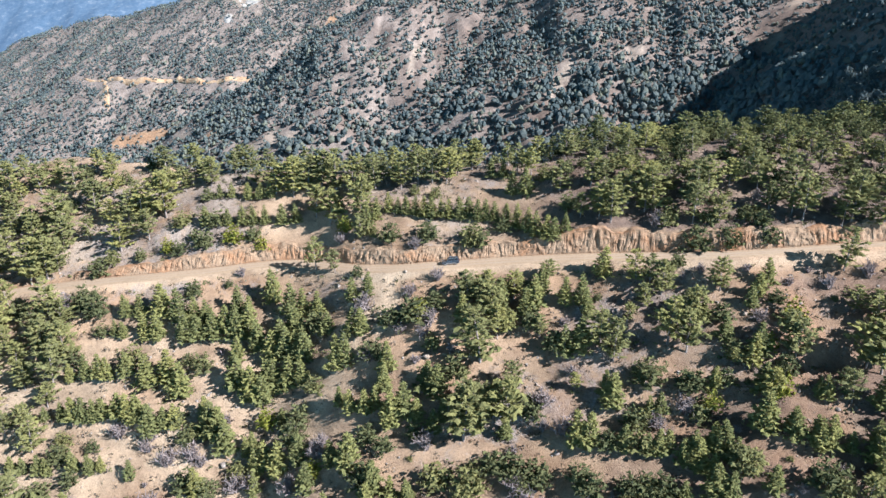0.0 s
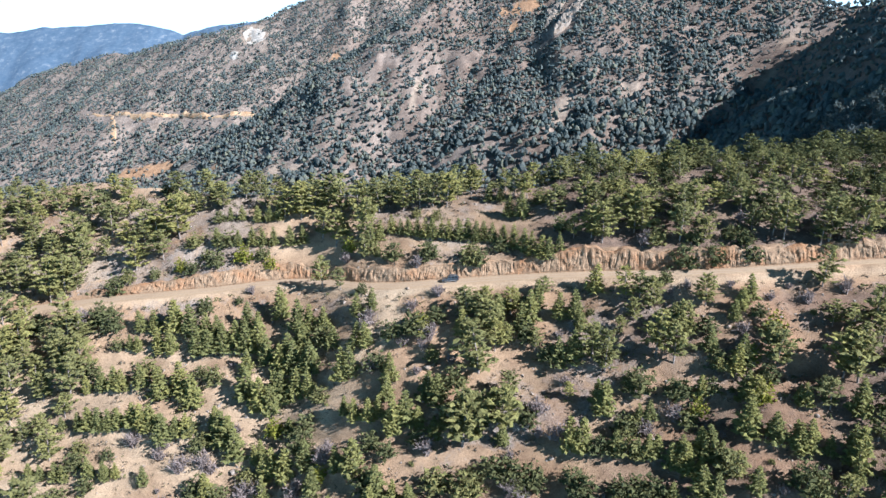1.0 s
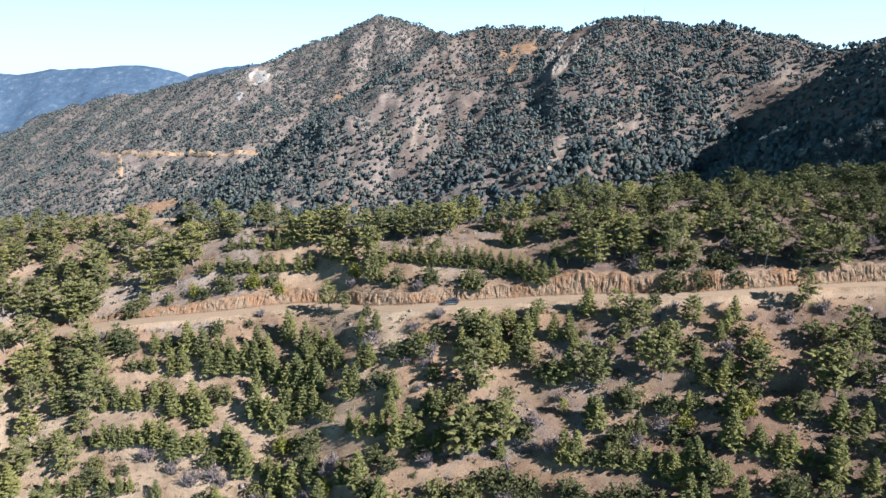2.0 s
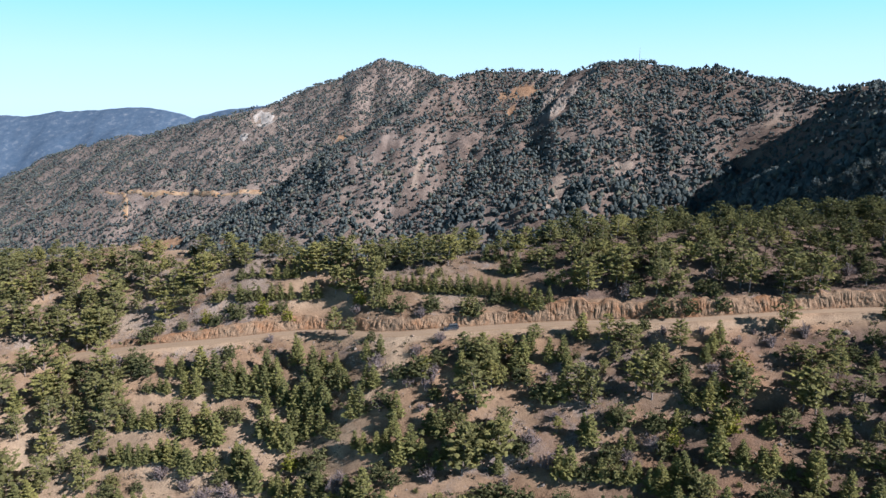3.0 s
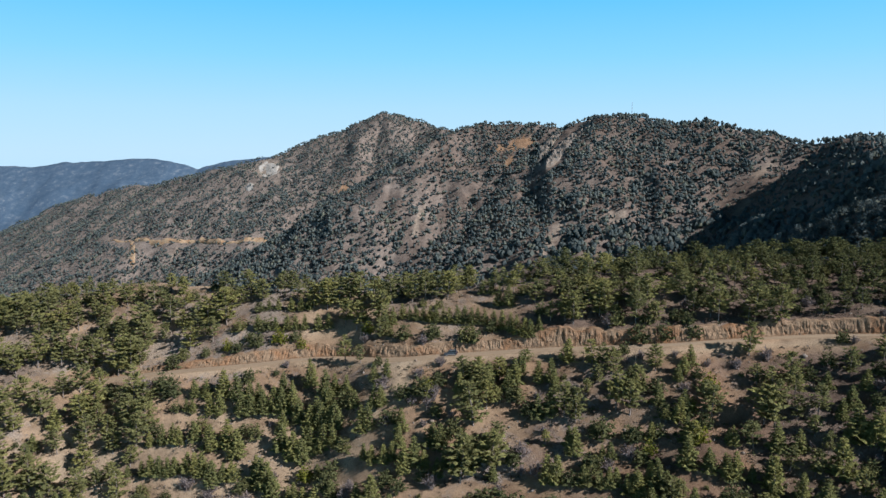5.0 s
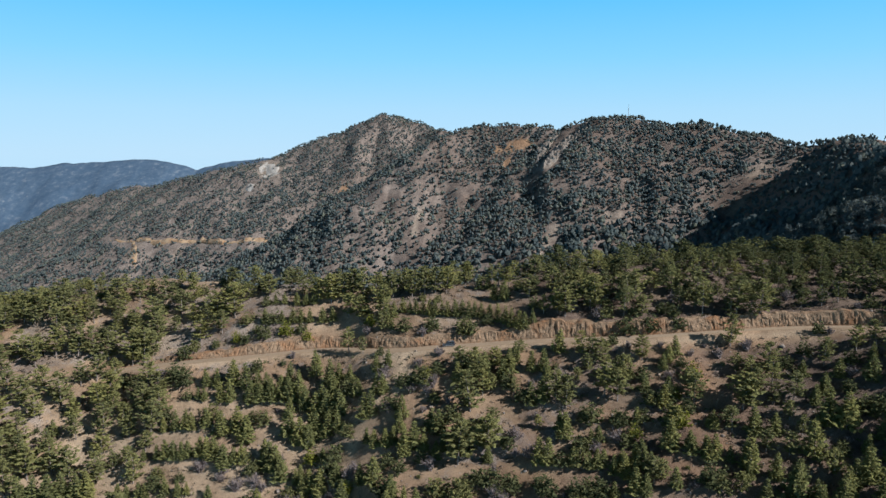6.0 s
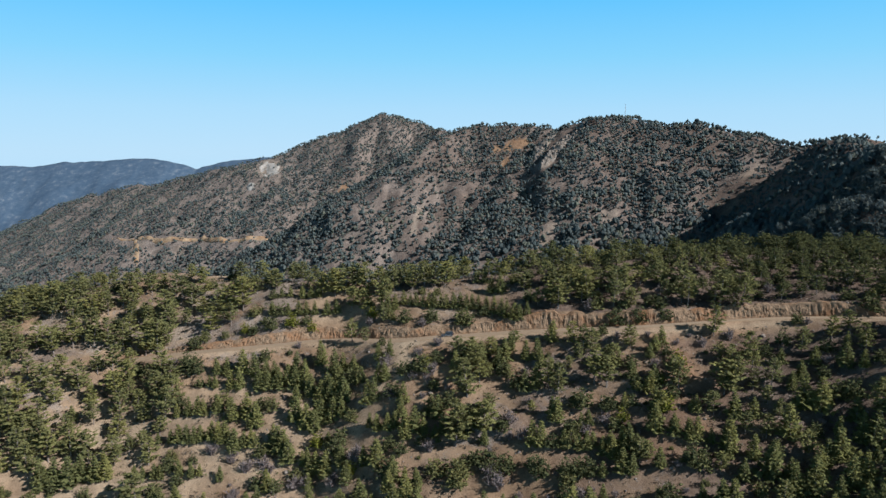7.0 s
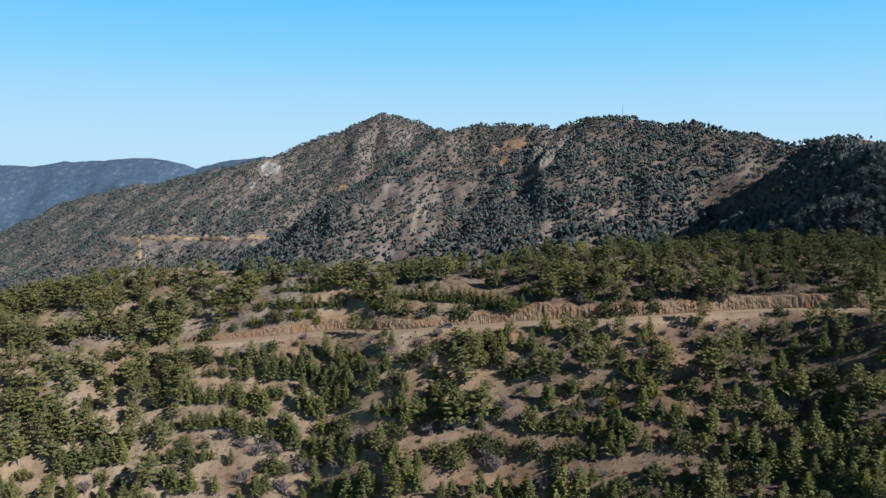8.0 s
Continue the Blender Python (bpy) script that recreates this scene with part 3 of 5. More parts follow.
def open_pine(seed):
    """A loose pine about 9 m tall: bare lower trunk and level layers of feathery boughs."""
    rng = np.random.default_rng(seed)
    tall = 9.0
    bend = (rng.uniform(-0.9, 0.9), rng.uniform(-0.6, 0.6))
    boughs = []
    lowest = rng.uniform(0.16, 0.34)
    flat_top = rng.uniform(0.42, 0.75)
    for layer in range(9):
        t = lowest + (0.95 - lowest) * layer / 8 + rng.uniform(-0.02, 0.02)
        full = math.sin(min(1, (1.08 - t) / flat_top) * math.pi / 2) * (0.78 + 0.22 * min(1, layer / 2))
        lop = rng.uniform(0, 2 * math.pi)
        for k in range(5 if layer < 7 else 4):
            turn = layer * 1.1 + k * 2 * math.pi / (5 if layer < 7 else 4) + rng.uniform(-0.5, 0.5)
            reach = 2.95 * full * rng.uniform(0.6, 1.15) * (1 + 0.2 * math.cos(turn - lop))
            if rng.random() < 0.12:
                continue
            boughs.append((tall * t - 0.2, bend[0] * t * t + reach * math.cos(turn), bend[1] * t * t + reach * math.sin(turn), tall * t + 0.14 * reach + rng.uniform(-0.2, 0.3), 0.56 + 0.50 * full * rng.uniform(0.7, 1.2)))
    boughs.append((tall * 0.9, bend[0], bend[1], tall * 1.0, 0.55))
    return tree("pine_tree", "olive-green pine with loose layered crown and bare lower trunk", "tree", (PINE_LEAF, BARK), rng, tall, 0.19, bend, boughs, 800, 0.52, 0.050, fill=(0.42, 0.72, 1.0), plate=0.74)


def young_pine(seed):
    """A dense cone-shaped young pine about 6 m tall, green to the ground."""
    rng = np.random.default_rng(seed)
    tall = 6.0
    boughs = []
    blunt = rng.uniform(0.58, 0.88)
    for layer in range(11):
        t = 0.06 + 0.88 * layer / 10
        reach_here = 2.0 * (1.03 - t) ** blunt
        for k in range(6 if layer < 8 else 4):
            turn = layer * 0.9 + k * (1.0472 if layer < 8 else 1.5708) + rng.uniform(-0.35, 0.35)
            reach = reach_here * rng.uniform(0.6, 1.15)
            boughs.append((tall * t, reach * math.cos(turn), reach * math.sin(turn), tall * t + 0.20 * reach, 0.36 + 0.40 * (1 - t)))
    boughs.append((tall * 0.85, 0, 0, tall * 1.04, 0.22))
    return tree("young_pine", "dense dark green young pine on a planted terrace", "tree", (YOUNG_LEAF, BARK), rng, tall, 0.10, (0, 0), boughs, 600, 0.46, 0.050, fill=(0.5, 0.95), plate=0.90, limb_step=8)


def round_shrub(seed, mat, label):
    """A rounded leafy shrub about 3 m tall, branching from the ground."""
    rng = np.random.default_rng(seed)
    tall = 3.0
    boughs = []
    for i in range(30):
        up = (i + 0.5) / 30
        turn = i * 2.4 + rng.uniform(-0.4, 0.4)
        polar = math.acos(1 - 1.05 * up)
        reach = rng.uniform(0.75, 1.1)
        boughs.append((0.25, 1.65 * reach * math.sin(polar) * math.cos(turn), 1.65 * reach * math.sin(polar) * math.sin(turn), 0.45 + 2.75 * reach * math.cos(polar), 0.62 * rng.uniform(0.8, 1.15)))
    return tree("evergreen_shrub", label, "shrub", (mat, BARK), rng, tall * 0.5, 0.08, (0, 0), boughs, 620, 0.26, 0.052, 0.1, fill=(0.5, 0.74, 0.96), plate=0, core=0.54, limb_step=6)


def bare_shrub(seed):
    """A leafless grey-violet bush: many fine twigs fanning up from one stool."""
    rng = np.random.default_rng(seed)
    foot = new("bare_shrub")
    tagged(foot, "leafless grey-violet twiggy shrub on stony soil", "shrub")
    verts, faces = [], []
    stems = []
    for i in range(26):
        turn, lean_out = rng.uniform(0, 2 * math.pi), rng.uniform(0.1, 1.1)
        tip = np.array((math.cos(turn) * lean_out * 1.3, math.sin(turn) * lean_out * 1.3, rng.uniform(0.9, 2.0) * (1.15 - 0.3 * lean_out)))
        stems.append(tube([(0.1 * math.cos(turn), 0.1 * math.sin(turn), -0.3), tuple(tip * 0.55), tuple(tip)], [0.05, 0.035, 0.012], 3))
        for _ in range(16):
            t = rng.uniform(0.35, 1.0)
            a = tip * t
            b = a + rng.normal(size=3) * 0.28 + np.array((0, 0, 0.28))
            w = rng.normal(size=3) * 0.028
            k = len(verts)
            verts += [a - w, a + w, b + w * 0.3, b - w * 0.3]
            faces.append((k, k + 1, k + 2, k + 3))
    v, f = join(stems)
    mesh_object("stool", v, f, BARE_TWIG, parent=foot)
    mesh_object("twig_fan", np.array(verts), faces, BARE_TWIG, smooth=False, parent=foot)
    return foot


GROUP_NAMES = {"pine": "pines", "young": "planted young pines", "shrub": "evergreen shrubs", "bare": "leafless shrubs", "lime": "yellow-green shrubs"}
KINDS = {
    "pine": ([open_pine(s) for s in (11, 12, 13, 14, 15)], 9.0),
    "young": ([young_pine(s) for s in (21, 22, 23, 24)], 6.0),
    "shrub": ([round_shrub(s, SHRUB_LEAF, "rounded dark green evergreen shrub on the slope") for s in (31, 32, 33)], 3.0),
    "lime": ([round_shrub(s, LIME_LEAF, "bright yellow-green leafy shrub on the slope") for s in (41,)], 3.0),
    "bare": ([bare_shrub(s) for s in (51, 52)], 2.0),
}
used, planted = set(), []


def flat_mesh(ob):
    """The vertices and triangles of a mesh object, as arrays."""
    me = ob.data
    me.calc_loop_triangles()
    v, f = np.empty(len(me.vertices) * 3), np.empty(len(me.loop_triangles) * 3, dtype=np.int32)
    me.vertices.foreach_get("co", v)
    me.loop_triangles.foreach_get("vertices", f)
    return v.reshape(-1, 3), f.reshape(-1, 3)


def grove(name, label, spots, rng):
    """A stand of pines too close to pick apart, in one mesh. spots: x, y, height of each."""
    crowns, trunks = [], []
    for x, y, tall in spots:
        model = KINDS["pine"][0][int(rng.integers(5))]
        k, turn = tall / 9.0, rng.uniform(0, 2 * math.pi)
        wide = k * rng.uniform(0.92, 1.12)
        foot = np.array((x, y, float(land(np.array([x]), np.array([y]))[0]) - 0.1))
        for child in model.children:
            v, f = flat_mesh(child)
            c, s = math.cos(turn), math.sin(turn)
            v = np.stack(((v[:, 0] * c - v[:, 1] * s) * wide, (v[:, 0] * s + v[:, 1] * c) * wide, v[:, 2] * k), -1) + foot
            (crowns if child.name.startswith("crown") else trunks).append((v, f))
        planted.append((x, y))
    v, f = join(crowns + trunks)
    ob = mesh_object(name, v, f, DIM_PINE_LEAF, smooth=False)
    ob.data.materials.append(BARK)
    count = sum(len(faces) for _, faces in crowns)
    ob.data.polygons.foreach_set("material_index", (np.arange(len(f)) >= count).astype(np.int32))
    return tagged(ob, label, "woods", kind="stuff")


def plant(kind, x, y, tall, rng, group=""):
    """Stand one tree or shrub of the kind on the ground at x, y."""
    models, size = KINDS[kind]
    pick = int(rng.integers(len(models)))
    model = models[pick]
    z = float(land(np.array([x]), np.array([y]))[0])
    k = tall / size
    wide = k * rng.uniform(0.85, 1.08) * {"shrub": 1.1, "pine": 1.06, "young": 0.98}.get(kind, 1.0)
    planted.append((x, y))
    m = pose(x, y, z - 0.1, rng.uniform(-4, 4), rng.uniform(-4, 4), rng.uniform(0, 360)) @ Matrix.Diagonal((wide, wide, k, 1))
    if (kind, pick) not in used:
        used.add((kind, pick))
        model.matrix_basis = m
        ob = model
    else:
        ob = copy_thing(model, Matrix.Identity(4))
        ob.matrix_basis = m
    if group:
        ob["group"] = group
    return ob

# ---- planting: x, y and height of each tree and shrub, slope by slope ----
BARE_BELOW_TRACK = [(-101.0, 172.1, 4.1), (-55.0, 178.8, 2.7), (-19.8, 160.7, 4.5), (-10.9, 153.3, 3.1), (-8.3, 160.8, 3.4), (-4.6, 151.4, 3.9), (-3.3, 153.7, 4.5), (-1.3, 164.1, 3.4), (61.9, 156.9, 2.9), (71.9, 144.5, 3.1), (90.2, 150.9, 3.5), (100.2, 153.1, 4.2)]
BARE_LOWER_TERRACES = [(-79.0, 144.3, 4.1), (-71.2, 141.3, 3.3), (-70.6, 143.8, 2.5), (-65.5, 138.2, 4.1), (-59.7, 139.3, 4.1), (-57.6, 138.6, 3.3), (-48.4, 133.3, 4.2), (-45.1, 133.4, 3.7), (-35.1, 130.0, 4.1), (-28.9, 133.7, 4.5), (-27.6, 134.8, 3.5), (-18.1, 148.4, 3.9), (-3.6, 129.5, 4.3), (14.9, 119.3, 4.5), (22.2, 134.9, 4.5), (26.5, 129.0, 4.5), (46.0, 127.3, 3.6), (52.4, 129.5, 4.3)]
BARE_LOWEST_TERRACE = [(-123.3, 131.9, 4.1), (-67.9, 130.1, 4.7), (-54.0, 128.6, 4.7), (17.3, 117.0, 5.6), (31.5, 107.2, 4.6), (40.4, 108.2, 4.2)]
BARE_UPPER_SLOPE = [(-28.1, 183.9, 3.3), (-7.4, 175.7, 3.5), (54.6, 172.0, 4.3)]
LIME_BELOW_TRACK = [(-5.4, 155.3, 4.6), (79.1, 143.5, 6)]
LIME_LOWER_TERRACES = [(-42.6, 145.6, 5.0), (-29.3, 131.2, 4.1), (57.5, 129.2, 4.5), (70.5, 128.9, 6), (71.7, 138.0, 4.2)]
LIME_UPPER_SLOPE = [(-78.5, 188.5, 4.5), (-60.3, 190.1, 5.5), (-51.5, 188.8, 4.1), (-27.6, 187.2, 4.7)]
PINE_BELOW_TRACK_A = [(-163.4, 154.9, 10.2), (-158.1, 160.7, 10.5), (-157.6, 147.7, 8.3), (-157.6, 153.5, 10.5), (-151.8, 150.2, 12.0), (-151.2, 163.1, 9.4), (-150.1, 154.8, 12.0), (-140.5, 166.1, 9.0), (-138.7, 157.2, 10.2), (-132.9, 163.4, 12.0), (-128.9, 169.7, 8.9), (-118.4, 162.1, 12.0), (-117.1, 166.9, 12.0), (-114.4, 163.3, 7.3), (-108.9, 167.7, 9.0), (-104.7, 169.3, 13.1), (-104.3, 162.2, 9.8), (-101.0, 167.2, 9.9), (-97.0, 160.1, 12.2), (-34.4, 177.5, 10.0), (-28.8, 174.1, 6.6), (6.2, 151.0, 9.2)]
PINE_BELOW_TRACK_B = [(6.4, 157.7, 9.2), (9.1, 154.8, 10.0), (10.7, 160.9, 7.0), (11.8, 154.4, 9.2), (13.0, 150.8, 9.2), (15.8, 151.8, 6.1), (17.6, 159.3, 7.7), (23.1, 150.0, 6.9), (26.1, 161.3, 6.1), (43.3, 149.1, 5.2), (46.8, 157.5, 8.9), (47.7, 151.8, 5.9), (50.0, 156.9, 8.1), (52.3, 154.4, 8.9), (55.7, 146.8, 8.7), (58.4, 147.7, 7.9), (65.4, 152.5, 8.6), (93.3, 144.7, 6.9), (95.0, 154.8, 11.3), (97.3, 142.1, 8.2), (119.2, 141.6, 9.5), (150.0, 138.5, 12.0)]
PINE_LOWER_TERRACES_A = [(-152.8, 138.2, 12.0), (-146.7, 133.7, 12.0), (-142.5, 140.4, 12.0), (-140.7, 150.5, 11.5), (-138.1, 137.0, 12.0), (-133.3, 141.5, 12.0), (-126.8, 144.2, 11.7), (-120.9, 144.1, 12.0), (-107.8, 146.3, 7.2), (-106.0, 154.9, 8.1), (-104.1, 147.9, 6.5), (-99.3, 151.8, 7.3), (-98.6, 154.8, 12.9), (4.0, 136.7, 9.2), (4.5, 130.6, 13.9), (7.1, 133.1, 12.4), (8.7, 145.3, 13.8), (10.9, 134.8, 9.2), (13.3, 132.8, 14), (15.6, 139.6, 7.6)]
PINE_LOWER_TERRACES_B = [(29.4, 137.2, 4.5), (35.9, 143.8, 10.4), (38.8, 141.5, 11.1), (51.0, 142.7, 12.3), (54.7, 140.3, 10.7), (59.4, 115.2, 9.1), (61.8, 116.1, 6.9), (64.0, 136.2, 4.9), (68.7, 128.4, 8.2), (76.3, 139.0, 8.3), (77.2, 136.2, 9.6), (78.2, 90.9, 10.1), (80.9, 108.2, 6.5), (85.2, 126.2, 8.0), (90.8, 132.8, 12.1), (92.9, 130.5, 12.0), (123.6, 94.6, 10.3), (128.4, 111.2, 12.0), (129.5, 105.8, 12.0), (133.1, 106.0, 9.7)]
PINE_UPPER_SLOPE_A = [(-195.0, 213.4, 7.0), (-189.4, 204.3, 10.0), (-185.7, 195.2, 12.0), (-181.8, 210.3, 7.0), (-178.7, 200.3, 12.0), (-178.6, 179.0, 12.0), (-171.2, 204.9, 8.1), (-167.4, 167.3, 8.3), (-166.8, 173.3, 12.0), (-164.5, 178.1, 12.0), (-163.8, 210.1, 7.0), (-163.7, 196.8, 9.8), (-157.3, 180.6, 11.0), (-155.5, 214.7, 7.0), (-153.9, 197.4, 12.0), (-151.0, 216.6, 7.0), (-149.3, 177.8, 12.0), (-144.3, 182.5, 12.0), (-137.3, 198.4, 10.3), (-136.7, 183.8, 12.0), (-133.1, 203.3, 8.7), (-132.8, 209.2, 10.1), (-131.6, 185.5, 12.0), (-128.0, 201.9, 7.8), (-124.9, 190.0, 9.8), (-123.4, 209.4, 10.1), (-119.8, 193.5, 10.9)]
PINE_UPPER_SLOPE_B = [(-116.2, 183.1, 14), (-113.0, 197.5, 14), (-113.0, 209.5, 11.2), (-112.3, 184.7, 12.9), (-110.5, 192.8, 10.9), (-110.5, 221.2, 7.0), (-110.0, 187.0, 9.8), (-104.2, 202.1, 11.0), (-103.6, 195.1, 7.6), (-99.9, 207.3, 10.0), (-93.0, 190.8, 10.9), (-92.6, 197.8, 11.0), (-88.4, 198.1, 12.0), (-85.2, 192.9, 9.8), (-82.0, 199.3, 14), (-78.2, 207.7, 7.9), (-70.8, 209.3, 9.0), (-50.0, 204.6, 10.0), (-45.8, 210.3, 7.9), (-44.7, 203.6, 12.1), (-40.7, 205.1, 11.1), (-36.9, 195.9, 9.8), (-36.5, 206.4, 11.1), (-32.2, 191.7, 10.8), (-31.8, 203.1, 13.1), (-26.5, 200.3, 11.9), (-23.0, 190.1, 12.2), (-22.5, 183.6, 7.2)]
PINE_UPPER_SLOPE_C = [(-19.9, 201.4, 10.9), (-18.4, 204.3, 9.9), (-12.3, 200.1, 10.8), (-7.3, 200.5, 11.9), (-3.2, 201.2, 10.8), (1.0, 200.9, 10.8), (4.4, 205.9, 11.0), (8.8, 210.1, 9.4), (10.5, 210.9, 10.0), (21.7, 201.3, 9.6), (25.6, 199.8, 8.5), (28.9, 213.1, 7.9), (32.4, 189.4, 9.2), (36.5, 207.1, 8.6), (40.8, 188.9, 10.1), (41.2, 177.3, 9.8), (43.7, 174.9, 11.6), (44.5, 188.1, 8.1), (47.9, 181.6, 8.9), (53.0, 177.5, 9.8), (53.4, 207.9, 8.2), (55.3, 178.1, 11.8), (55.9, 184.0, 8.9), (62.2, 197.5, 6.2), (62.9, 211.9, 8.0), (63.7, 171.2, 11.4), (64.8, 184.0, 7.9), (66.8, 207.9, 5.4)]
PINE_UPPER_SLOPE_D = [(66.9, 177.8, 11.6), (69.8, 170.3, 7.5), (70.0, 180.7, 10.8), (71.9, 208.5, 5.4), (75.7, 204.6, 5.2), (76.7, 183.3, 7.9), (82.4, 205.5, 6.4), (83.8, 181.9, 10.8), (84.0, 174.3, 7.6), (84.9, 196.2, 8.2), (86.1, 192.9, 8.1), (87.4, 205.3, 6.4), (88.9, 171.8, 7.5), (90.5, 168.9, 13.0), (92.9, 180.1, 11.6), (95.8, 193.4, 9.1), (99.2, 166.4, 9.1), (101.6, 167.0, 14), (104.1, 197.6, 9.2), (104.7, 191.8, 9.1), (105.0, 203.6, 8.1), (106.3, 172.5, 9.4), (106.6, 165.8, 7.2), (108.9, 165.7, 13.9), (112.4, 194.7, 6.1), (112.6, 201.9, 8.4), (120.5, 194.9, 8.1), (122.0, 191.7, 8.0)]
SHRUB_BELOW_TRACK = [(-113.9, 171.4, 4.9), (-95.5, 171.8, 6.5), (-94.7, 159.9, 4.6), (-91.6, 169.4, 6.5), (-89.2, 164.6, 3.6), (-66.7, 173.0, 5.0), (-58.1, 175.6, 2.3), (-32.3, 161.0, 6.5), (-22.4, 169.9, 3.2), (-13.0, 155.0, 5.4), (-7.4, 154.7, 6.5), (-6.1, 154.9, 5.4), (-2.6, 148.9, 4.3), (-1.9, 157.2, 4.6), (21.2, 152.1, 5.3), (57.3, 159.7, 4.1), (64.2, 145.8, 4.3), (76.7, 147.5, 3.5), (124.0, 154.8, 4.4)]
SHRUB_LOWER_TERRACES_A = [(-144.0, 131.0, 4.3), (-141.4, 131.7, 2.4), (-136.6, 128.0, 1.8), (-133.8, 130.5, 4.9), (-128.5, 133.7, 4.0), (-118.4, 134.6, 4.8), (-94.9, 134.3, 4.9), (-92.2, 143.8, 4.1), (-91.8, 139.8, 4.8), (-87.9, 136.0, 4.1), (-84.5, 141.9, 3.3), (-78.5, 157.9, 6.2), (-64.9, 146.6, 4.1), (-64.8, 158.1, 3.3), (-61.9, 142.7, 4.1), (-61.0, 157.0, 4.9), (-60.2, 143.9, 4.1), (-59.8, 133.7, 5.8), (-54.8, 132.4, 5.0), (-48.6, 136.7, 4.2), (-35.0, 138.4, 6.5)]
SHRUB_LOWER_TERRACES_B = [(-34.4, 143.4, 5.7), (-31.4, 148.0, 4.9), (-17.8, 125.7, 5.6), (-17.1, 133.3, 5.0), (-16.8, 148.8, 5.5), (-13.0, 129.8, 4.4), (-6.2, 132.6, 3.9), (-1.7, 123.7, 6.0), (2.8, 143.4, 5.4), (5.5, 121.6, 6.5), (10.4, 124.8, 5.4), (14.6, 123.3, 6.5), (16.7, 120.3, 4.6), (19.6, 133.7, 5.3), (19.8, 121.9, 6.1), (25.8, 145.7, 5.3), (28.3, 119.7, 5.3), (29.6, 116.9, 6.5), (34.9, 124.8, 4.7), (38.4, 115.5, 5.9), (40.6, 123.8, 5.9)]
SHRUB_LOWER_TERRACES_C = [(41.0, 128.8, 4.7), (41.7, 115.3, 5.1), (43.4, 129.1, 4.4), (43.8, 114.8, 5.8), (43.9, 138.0, 4.4), (45.9, 135.9, 6.5), (53.0, 132.9, 5.0), (54.9, 133.1, 4.3), (55.0, 128.2, 5.0), (59.9, 96.4, 5.2), (61.2, 132.4, 4.2), (64.3, 137.2, 4.9), (69.4, 93.8, 6.1), (73.8, 132.8, 4.8), (74.2, 111.0, 6.5), (76.1, 109.4, 5.2), (87.2, 90.1, 3.8), (121.4, 122.6, 6.2), (125.2, 120.0, 5.8), (125.8, 138.2, 4.6), (135.9, 125.1, 4.5)]
SHRUB_LOWEST_TERRACE = [(-112.4, 134.0, 3.0), (-105.1, 135.5, 3.0), (5.1, 118.5, 6.0), (36.1, 109.0, 4.6), (37.6, 113.0, 5.5), (54.4, 101.3, 5.8), (64.5, 101.2, 6.7), (82.2, 92.1, 5.4), (89.4, 100.6, 4.3)]
SHRUB_UPPER_SLOPE_A = [(-96.9, 184.3, 5.5), (-94.3, 187.2, 4.5), (-93.0, 220.6, 3.7), (-91.3, 223.4, 3.0), (-86.0, 187.0, 3.8), (-76.0, 195.8, 4.9), (-75.0, 187.6, 4.1), (-71.5, 191.4, 3.4), (-70.2, 203.5, 3.9), (-68.1, 188.9, 5.8), (-65.7, 194.8, 5.2), (-54.3, 190.9, 4.5), (-20.1, 183.3, 4.1), (-14.4, 179.7, 5.6), (-8.0, 196.9, 3.1), (-3.9, 178.5, 5.8), (-2.3, 194.6, 3.0), (7.6, 175.6, 6.1)]
SHRUB_UPPER_SLOPE_B = [(9.9, 175.4, 5.4), (16.1, 179.1, 4.0), (29.2, 195.6, 5.0), (39.9, 198.3, 3.0), (48.2, 195.1, 5.0), (51.0, 197.5, 4.7), (54.1, 196.8, 5.0), (57.4, 171.5, 5.3), (64.1, 166.3, 6.5), (67.7, 170.5, 4.5), (67.7, 191.5, 3.2), (71.2, 177.5, 3.1), (71.5, 165.6, 6.0), (71.9, 192.5, 3.2), (76.9, 170.4, 4.2), (79.4, 196.4, 4.1), (80.1, 167.6, 4.5), (81.1, 165.2, 5.2), (148.6, 153.7, 6.0)]
YOUNG_BELOW_TRACK_A = [(-131.4, 154.9, 5.7), (-127.2, 160.0, 8.9), (-85.4, 164.3, 4.6), (-84.0, 169.3, 6.6), (-83.2, 164.1, 4.9), (-80.2, 169.0, 7.4), (-77.3, 164.0, 7.4), (-74.3, 164.0, 7.4), (-74.1, 168.9, 9.9), (-69.0, 166.9, 9.8), (-66.9, 163.6, 9.1), (-65.2, 166.8, 7.4), (-64.0, 164.0, 7.4), (-61.5, 166.4, 7.4), (-60.3, 164.1, 8.3), (-56.8, 165.1, 8.3), (-54.4, 168.7, 7.9), (-53.8, 164.3, 9.1), (-51.2, 167.3, 7.5), (-50.8, 164.4, 10.0), (-45.4, 172.4, 10), (-39.9, 167.1, 9.9)]
YOUNG_BELOW_TRACK_B = [(-38.6, 162.7, 8.3), (-37.8, 162.5, 10), (-36.0, 166.4, 8.2), (-32.1, 164.9, 7.3), (-29.1, 159.3, 6.4), (-22.9, 155.8, 7.9), (-22.9, 163.7, 7.2), (-20.1, 155.4, 7.1), (-19.2, 163.5, 7.1), (4.9, 153.9, 7.7), (13.3, 156.7, 8.4), (20.0, 154.2, 7.6), (22.2, 155.7, 9.1), (24.6, 159.3, 8.4), (29.6, 155.6, 7.6), (33.5, 154.6, 8.3), (34.5, 151.7, 6.0), (39.1, 160.3, 8.3), (60.1, 146.9, 5.0), (62.9, 141.0, 7.1), (70.7, 147.1, 5.6), (73.1, 149.9, 6.4), (76.3, 152.3, 7.1)]
